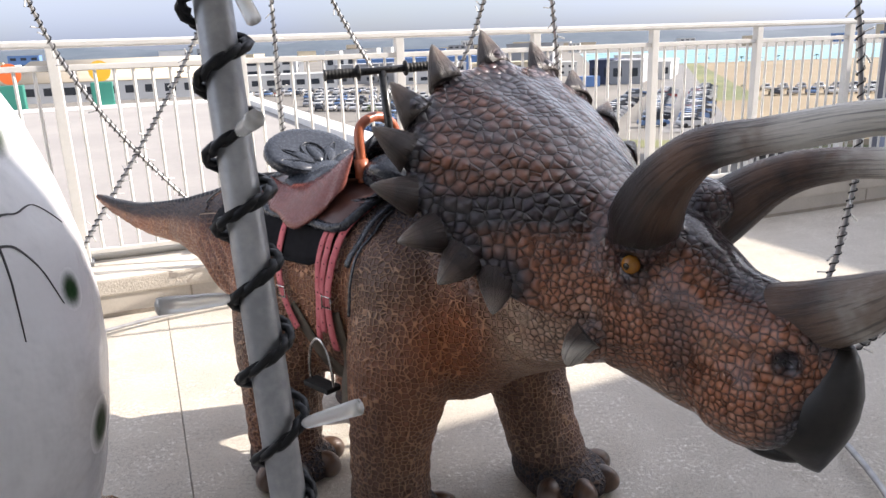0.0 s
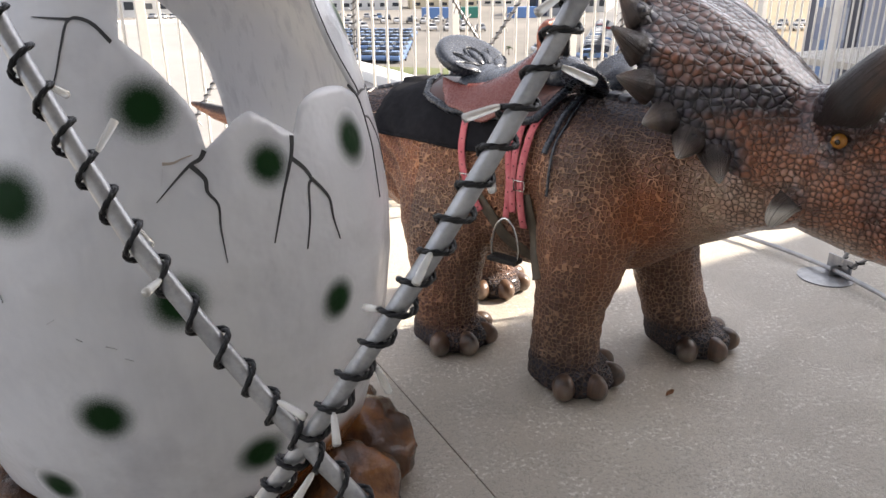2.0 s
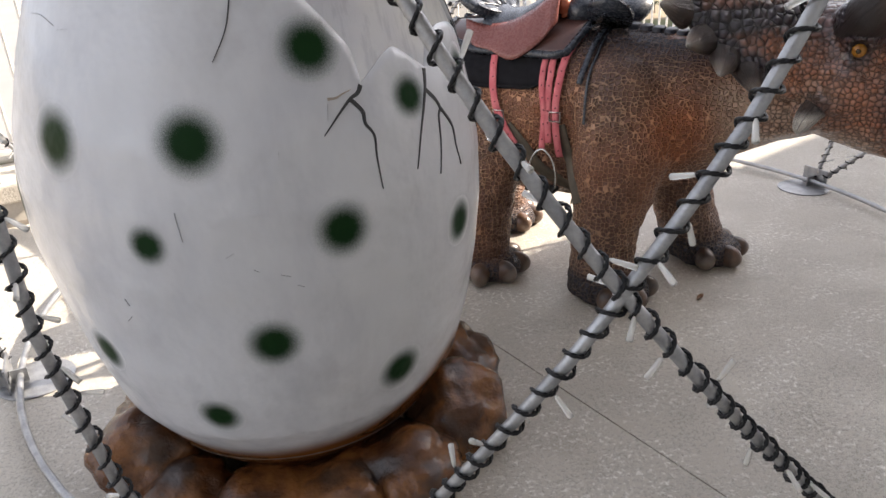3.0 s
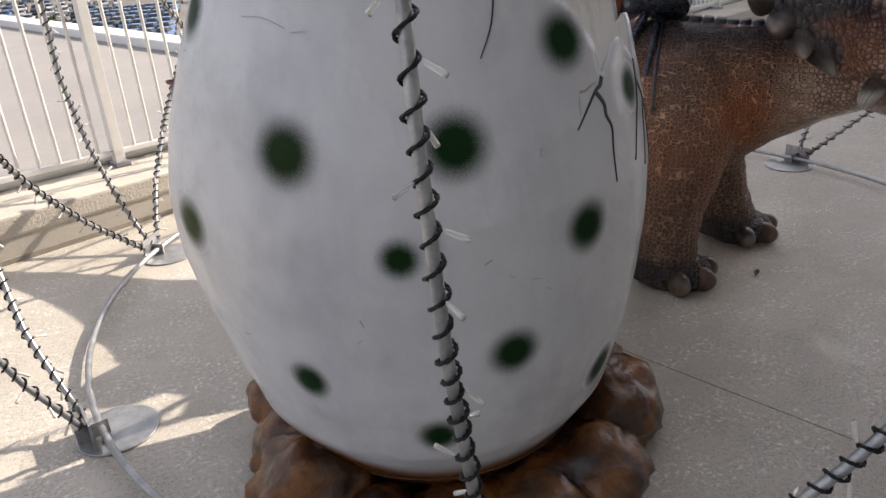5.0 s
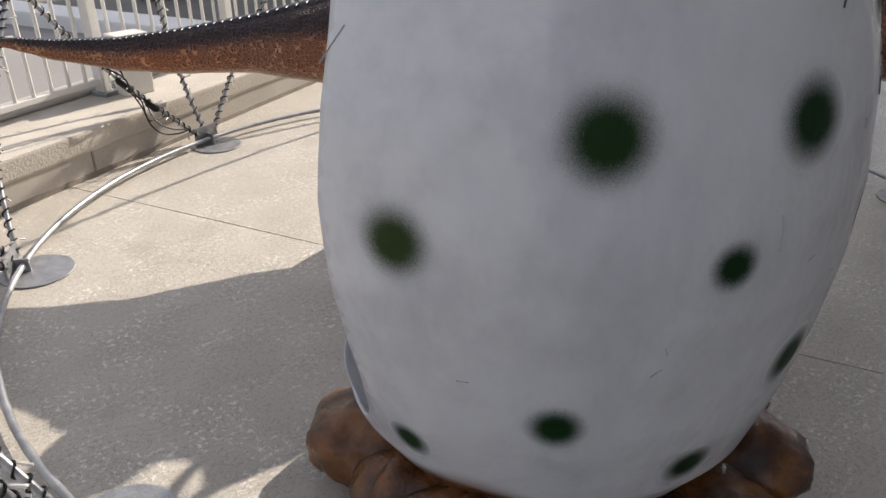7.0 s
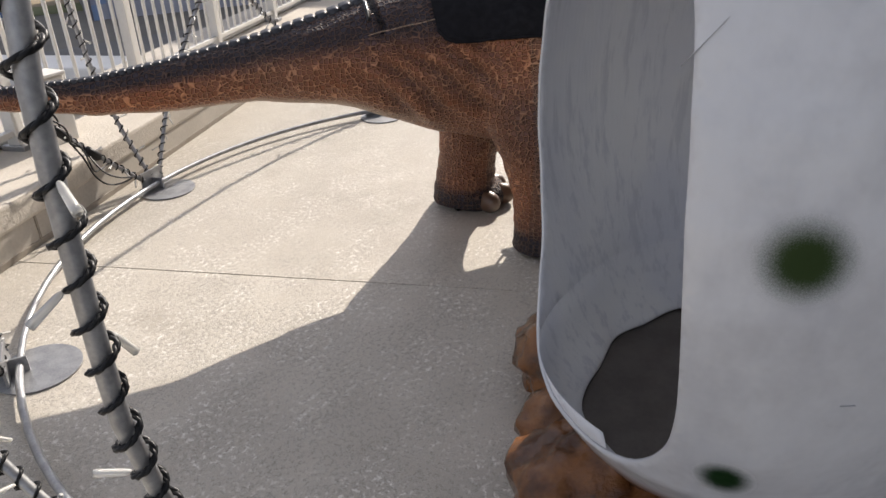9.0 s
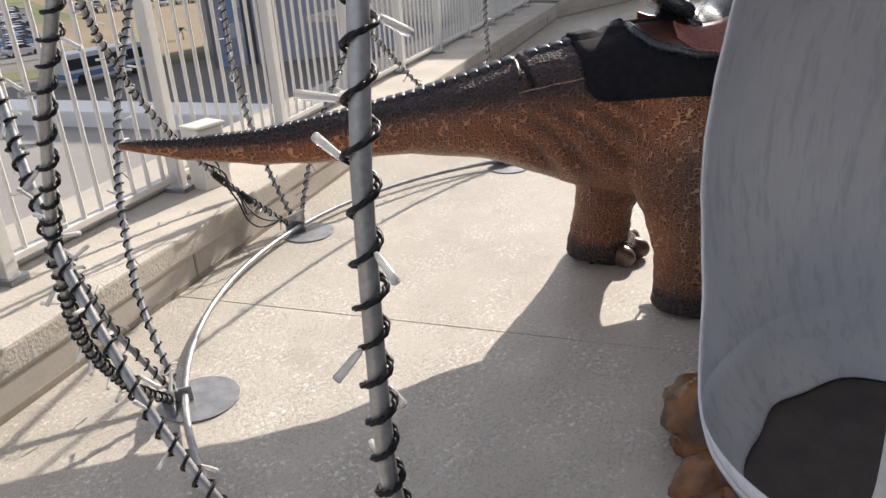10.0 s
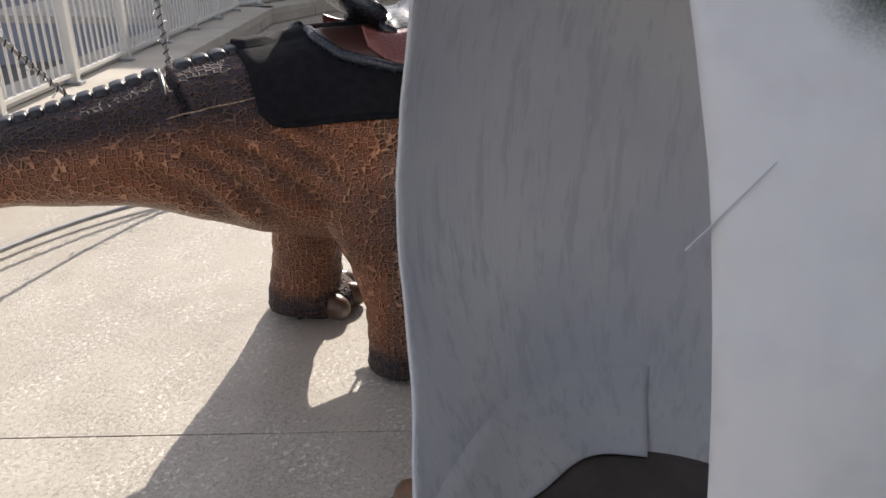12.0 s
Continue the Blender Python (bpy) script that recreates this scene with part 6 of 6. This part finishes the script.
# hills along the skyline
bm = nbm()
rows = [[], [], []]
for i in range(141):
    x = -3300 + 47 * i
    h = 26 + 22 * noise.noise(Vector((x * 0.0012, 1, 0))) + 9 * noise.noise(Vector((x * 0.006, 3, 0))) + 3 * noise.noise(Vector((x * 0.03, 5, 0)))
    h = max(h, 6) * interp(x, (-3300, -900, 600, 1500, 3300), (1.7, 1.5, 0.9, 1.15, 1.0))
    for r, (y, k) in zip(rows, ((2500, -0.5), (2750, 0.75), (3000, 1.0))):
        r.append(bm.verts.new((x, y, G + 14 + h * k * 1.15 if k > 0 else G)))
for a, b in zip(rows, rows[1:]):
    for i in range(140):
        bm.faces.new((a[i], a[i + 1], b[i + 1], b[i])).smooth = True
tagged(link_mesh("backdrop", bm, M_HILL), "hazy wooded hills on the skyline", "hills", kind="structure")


def building(x, y, w, d, h, wall, turn=0.0, floors=0, bays=0, roof="flat", label="", z0=G):
    h *= 0.68 if y > 200 and h < 25 else 1.0
    b = empty("building", pose(x, y, z0, 0, 0, turn), label or "white flat-roofed commercial building", "building", "buildings of the district")
    bm = nbm()
    box(bm, (-w / 2, -d / 2, 0), (w / 2, d / 2, h), 0)
    part("wall", bm, wall, b)
    bm = nbm()
    if roof == "flat":
        box(bm, (-w / 2 - 0.2, -d / 2 - 0.2, h), (w / 2 + 0.2, d / 2 + 0.2, h + 0.5), 0)
    else:
        loft(bm, [[Vector((xx, -d / 2 - 0.3, h)), Vector((xx, 0, h + d * 0.10)), Vector((xx, d / 2 + 0.3, h)), Vector((xx, d / 2 + 0.3, h - 0.2)), Vector((xx, -d / 2 - 0.3, h - 0.2))] for xx in (-w / 2, w / 2)])
    part("roof", bm, WALLS[5] if roof != "flat" else wall, b)
    for f in range(floors):
        for k in range(bays):
            bm = nbm()
            x0 = -w / 2 + w * (k + 0.22) / bays
            z = h * (f + 0.35) / floors
            box(bm, (x0, -d / 2 - 0.06, z), (x0 + w * 0.56 / bays, -d / 2 + 0.1, z + h * 0.38 / floors), 0)
            part("window", bm, M_GLASS, b)
    return b


building(-90, 300, 34, 20, 15, WALLS[0], 12, 3, 5, label="white three-storey building with a sign tower")
building(-105, 305, 9, 9, 17, WALLS[0], 12, label="plain white stair tower beside the building")
building(-55, 300, 12, 14, 15.5, WALLS[0], 12, 2, 3, label="white block with rows of dark windows")
building(-42, 292, 26, 18, 10, WALLS[1], 8, 2, 5, label="grey office block of the town below")
building(-18, 276, 26, 16, 9.5, WALLS[0], 6, 2, 6, label="white low office building")
building(-120, 240, 70, 30, 9, WALLS[0], 15, 1, 12, "gable", "long white warehouse with a pale gabled roof")
building(-70, 262, 40, 16, 7, WALLS[0], 12, 1, 8, label="white low warehouse with dark loading bays")
building(-150, 330, 90, 40, 13, WALLS[5], 14, 0, 0, "gable", "long tan-roofed warehouse of the town")
building(10, 285, 24, 18, 8.5, WALLS[2], 3, 2, 5, label="cream building with dark windows")
building(-30, 380, 60, 20, 11, WALLS[3], 5, 0, 0, label="long blue storage warehouse of the town below")
building(40, 236, 7, 24, 9.6, WALLS[4], -18, 1, 2, label="navy-blue cladded hall end of the town below")
building(46.5, 233, 9, 24, 9.2, WALLS[1], -18, 1, 2, label="light grey cladded hall of the town below")
building(58, 262, 18, 40, 7.5, WALLS[0], -18, 1, 6, label="white hall along the road")
building(30, 300, 16, 14, 7, WALLS[0], 0, 2, 4, label="small white building of the town below")
building(66, 330, 12, 18, 9, WALLS[0], -18, 2, 3, label="white building near the shore")
building(-160, 215, 22, 12, 30, WALLS[1], 20, 8, 3, label="grey apartment tower of the town below")
building(-190, 250, 26, 12, 32, WALLS[0], 20, 8, 5, label="white apartment tower with rows of windows")
building(-235, 260, 24, 12, 30, WALLS[1], 20, 8, 4, label="grey apartment block of the town below")
brn = random.Random(21)
for i in range(70):
    y = brn.uniform(420, 1700)
    x = brn.uniform(-0.85, 0.28) * y if i < 52 else brn.uniform(0.35, 1.0) * y * 1.0 + 200
    if x > 50 and y < 950:
        y = brn.uniform(980, 1900)
    h = brn.uniform(6, 15) + 0.008 * y
    building(x, y, brn.uniform(14, 60), brn.uniform(10, 25), h, WALLS[brn.choice((0, 0, 0, 1, 2, 5, 3))], brn.uniform(-20, 20), brn.choice((0, 1, 2)), brn.choice((3, 5)), label="distant low building of the town")
bm = nbm()
box(bm, (-3.5, -3.5, 0), (3.5, 3.5, 6.6), 0)
sign = empty("sign_box", pose(-101, 286, 5.4, 0, 0, 20), "white sign box with a green wave band on a roof", "sign")
part("sign_body", bm, WALLS[1], sign)
M_GREEN = grainy("green sign paint", (0.02, 0.16, 0.12), (0.03, 0.20, 0.15), 1, 0.5, 0, 0)
for z in (0.2, 1.5):
    bm = nbm()
    box(bm, (-3.56, -3.56, z), (3.56, 3.56, z + 0.8), 0)
    part("sign_band", bm, M_GREEN, sign, "green wave band")
bm = nbm()
box(bm, (-1.2, -1.2, -6), (1.2, 1.2, 0), 0)
part("sign_leg", bm, WALLS[1], sign)

# the clad tower across the yard
tower = empty("clad_tower", pose(36.7, 71.1, G, 0, 0, -28), "tall blue-grey clad building beyond the lower roof", "building")
for x0, x1, y0, mat_, nm in ((0, 0.5, 0.0, M_DARKGREY, "corner_strip"), (0.5, 3.3, 0.15, M_GREYWALL, "wall"), (3.3, 4.4, 1.0, M_DARKGREY, "recess"), (4.4, 40, 0.0, M_GREYWALL, "wall")):
    bm = nbm()
    box(bm, (x0, y0, 0), (x1, y0 + 20, 32), 0)
    part(nm, bm, mat_, tower)
M_PANEL = [grainy("panel " + n, c, tuple(v * 1.12 for v in c), 0.3, 0.5, 0, 0) for n, c in (("slate", (0.24, 0.26, 0.33)), ("steel blue", (0.17, 0.25, 0.40)), ("mist", (0.38, 0.40, 0.45)))]
for i in range(22):
    for j in range(4):
        if brn.random() < 0.6:
            bm = nbm()
            box(bm, (0.52 + 0.69 * j, 0.08, 1.45 * i), (0.52 + 0.69 * j + 0.67, 0.16, 1.45 * i + 1.42), 0)
            part("panel", bm, M_PANEL[brn.choice((0, 0, 1, 2, 2))], tower)
bm = nbm()
for i in range(44):
    box(bm, (4.5 + 0.8 * i, -0.1, 0), (4.5 + 0.8 * i + 0.14, 0.02, 32), 0)
part("louvres", bm, M_GREYWALL, tower, "grey vertical louvres")

# cars
def car_mesh(paint):
    c = empty("car", pose(0, 0, -60), "parked car", "car", "parked cars")
    bm = nbm()
    prof = ((-2.1, 0.35), (-2.15, 0.75), (-1.95, 1.0), (-1.2, 1.02), (1.0, 0.98), (2.0, 0.85), (2.15, 0.6), (2.1, 0.3))
    loft(bm, [[Vector((x, y, z)) for x, z in prof] for y in (-0.84, -0.78, 0.78, 0.84)])
    bmesh.ops.recalc_face_normals(bm, faces=bm.faces)
    part("body", bm, paint, c)
    bm = nbm()
    prof = ((-1.85, 0.98), (-1.55, 1.42), (-0.9, 1.50), (0.2, 1.47), (1.05, 0.97))
    loft(bm, [[Vector((x, y * (1 if z < 1.2 else 0.86), z)) for x, z in prof] for y in (-0.76, 0.76)])
    bmesh.ops.recalc_face_normals(bm, faces=bm.faces)
    part("cabin_glass", bm, M_GLASS, c, "dark tinted windows")
    bm = nbm()
    box(bm, (-1.5, -0.66, 1.45), (0.2, 0.66, 1.525), 0.03)
    part("roof", bm, paint, c)
    for x in (-1.35, 1.35):
        for y in (-0.8, 0.8):
            bm = nbm()
            disc(bm, 0.32, -0.1, 0.1, 14, Matrix.Translation((x, y, 0.32)) @ Matrix.Rotation(radians(90), 4, "X"))
            part("wheel", bm, M_TYRE, c)
    return c


protos = [car_mesh(p) for p in PAINTS]
LABELS = ("white parked car", "silver parked car", "blue-grey parked car", "dark parked car", "dark red parked car")
for p, l in zip(protos, LABELS):
    tagged(p, l + " in an outdoor lot")
used = [False] * 5
crn = random.Random(5)


def park(x, y, turn, pick):
    m = pose(x, y, G + 0.06, 0, 0, turn + crn.uniform(-3, 3))
    if not used[pick]:
        protos[pick].matrix_world = m
        used[pick] = True
    else:
        copy_thing(protos[pick], m)


def row(x0, y0, x1, y1, n, turn, weights):
    for i in range(n):
        if crn.random() < 0.93:
            t = i / max(n - 1, 1)
            park(x0 + (x1 - x0) * t, y0 + (y1 - y0) * t, turn, crn.choices(range(5), weights)[0])


MIXED = (10, 4, 2, 3, 1)
row(25, 108, 44, 176, 19, 10, MIXED)
row(30, 106, 50, 172, 19, 10, MIXED)
row(34.5, 118, 56, 186, 15, 10, (9, 3, 1, 2, 0))
row(20, 118, 36, 172, 14, 10, MIXED)
row(62, 160, 84, 158, 7, 80, (4, 3, 1, 3, 0))
row(66, 176, 92, 172, 8, 80, (4, 3, 1, 3, 0))
for k in range(7):
    row(-17 + 0.5 * k, 112 + 7.2 * k, -3 + 0.3 * k, 108 + 7.6 * k, 8, 75, (0, 1, 9, 1, 0))
row(-76, 226, -46, 214, 10, 95, MIXED)
row(-70, 240, -10, 214, 18, 95, MIXED)
row(-46, 224, 10, 200, 17, 95, MIXED)
row(-8, 196, 12, 190, 7, 95, (8, 3, 2, 2, 1))
row(0, 170, 14, 166, 5, 95, MIXED)
for x0, y0, x1, y1, n in ((-46, 200, -14, 188, 13), (-42, 187, -12, 176, 12), (-40, 173, -16, 164, 10), (-34, 158, -18, 152, 7)):
    row(x0, y0, x1, y1, n, 95, MIXED)
# the bus on the road below
bus = empty("bus", pose(27.5, 77, G + 0.1, 0, 0, 12), "white and blue parked bus below the terrace", "bus")
bm = nbm()
box(bm, (-4.5, -1.2, 0.4), (4.5, 1.2, 3.0), 0.15)
part("body", bm, PAINTS[0], bus)
for nm, lo_, hi_, mt in (("window", (-4.3, -1.24, 1.5), (4.3, 1.24, 2.5), M_GLASS), ("stripe", (-4.52, -1.22, 0.7), (4.52, 1.22, 1.2), PAINTS[2])):
    bm = nbm()
    box(bm, lo_, hi_, 0.02)
    part(nm, bm, mt, bus)
for x in (-3, 3):
    for y in (-1.1, 1.1):
        bm = nbm()
        disc(bm, 0.5, -0.15, 0.15, 16, Matrix.Translation((x, y, 0.5)) @ Matrix.Rotation(radians(90), 4, "X"))
        part("wheel", bm, M_TYRE, bus)
for nm, x, y, mt, lb in (("container", 30, 214, WALLS[3], "blue steel container"), ("container", 6, 214, WALLS[3], "blue steel container"), ("container", 14, 216, M_GREEN, "green steel container")):
    b2 = nbm()
    box(b2, (-4, -1.5, 0), (4, 1.5, 2.9), 0.05)
    o = link_mesh(nm, b2, mt)
    o.matrix_world = pose(x, y, G + 0.06, 0, 0, 10)
    tagged(o, lb + " in the car lot", "container", "containers")


# palms and shrubs
def palm_proto():
    t = empty("palm_tree", pose(0, 0, -80), "palm tree with drooping green fronds", "palm tree", "palm trees")
    bm = nbm()
    tube(bm, [(0, 0, 0), (0.05, 0, 1.2), (0.12, 0.03, 2.6), (0.15, 0.05, 3.6)], [0.24, 0.18, 0.15, 0.16], 9)
    part("trunk", bm, M_TRUNK, t)
    bm = nbm()
    q = random.Random(3)
    for k in range(30):
        az, up = q.uniform(0, 6.28), q.uniform(-0.1, 1.25)
        ln = q.uniform(1.5, 2.3)
        prev = None
        for i in range(7):
            u = i / 6
            r = ln * u * math.cos(up * (1 - 0.2 * u))
            z = 3.55 + ln * u * math.sin(up) - 1.15 * u * u * ln * 0.6
            c = Vector((0.15 + r * math.cos(az), 0.05 + r * math.sin(az), z))
            side = Vector((-math.sin(az), math.cos(az), 0)) * (0.30 * math.sin(math.pi * min(u + 0.12, 1)) + 0.02)
            cur = (bm.verts.new(c - side - Vector((0, 0, 0.12))), bm.verts.new(c), bm.verts.new(c + side - Vector((0, 0, 0.12))))
            if prev:
                bm.faces.new((prev[0], prev[1], cur[1], cur[0]))
                bm.faces.new((prev[1], prev[2], cur[2], cur[1]))
            prev = cur
    part("crown", bm, M_LEAF, t)
    return t


palm = palm_proto()
first = True
for x, y, s in ((-19, 132, 1.2), (-13, 128, 1.0), (-7, 112, 1.1), (3, 108, 1.0), (37, 100, 1.0), (41, 101, 1.1), (45, 101, 1.0), (48, 98, 1.1), (52, 96, 1.0), (57, 94, 1.1), (41, 92, 1.0), (61, 176, 1.0),
                (33, 96, 0.9), (66, 92, 1.0), (14, 116, 0.9), (24, 104, 1.0), (70, 86, 1.1), (76, 82, 1.0)):
    m = pose(x, y, G, 0, 0, crn.uniform(0, 360)) @ Matrix.Scale(s * 0.55, 4)
    if first:
        palm.matrix_world = m
        first = False
    else:
        copy_thing(palm, m)
for i in range(14):
    copy_thing(palm, pose(118 + 17 * i, 398 + crn.uniform(-3, 3) - 4.5 * i, G, 0, 0, crn.uniform(0, 360)))
# round signs on green stands at the end of the lower roof
for x, y, c in ((-15.6, 30.9, (0.62, 0.36, 0.02)), (-19.0, 30.2, (0.60, 0.12, 0.02)), (-21.5, 29.6, None)):
    st = empty("round_sign", pose(x, y, -0.42, 0, 0, 25), "round coloured sign on a green stand", "sign", "round signs on the roof")
    bm = nbm()
    box(bm, (-0.42, -0.3, 0), (0.42, 0.3, 1.05), 0.04)
    part("stand", bm, M_GREEN, st, "green stand")
    if c:
        bm = nbm()
        disc(bm, 0.42, -0.05, 0.05, 30, Matrix.Translation((0, -0.1, 1.5)) @ Matrix.Rotation(radians(90), 4, "X"))
        part("disc", bm, base_mat("sign paint", 0.5, 0, c)[0], st)
# white equipment box on the kerb
ebox = empty("junction_box", RAIL @ pose(1.655, 0.28, KERB_H, 0, 0, -15), "white plastic junction box on the kerb beside a railing post", "junction box")
bm = nbm()
box(bm, (-0.085, -0.06, 0.0), (0.085, 0.06, 0.315), 0.012)
part("box_body", bm, M_RAIL, ebox)
bm = nbm()
box(bm, (-0.095, -0.068, 0.315), (0.095, 0.068, 0.335), 0.01)
part("lid", bm, M_RAIL, ebox)
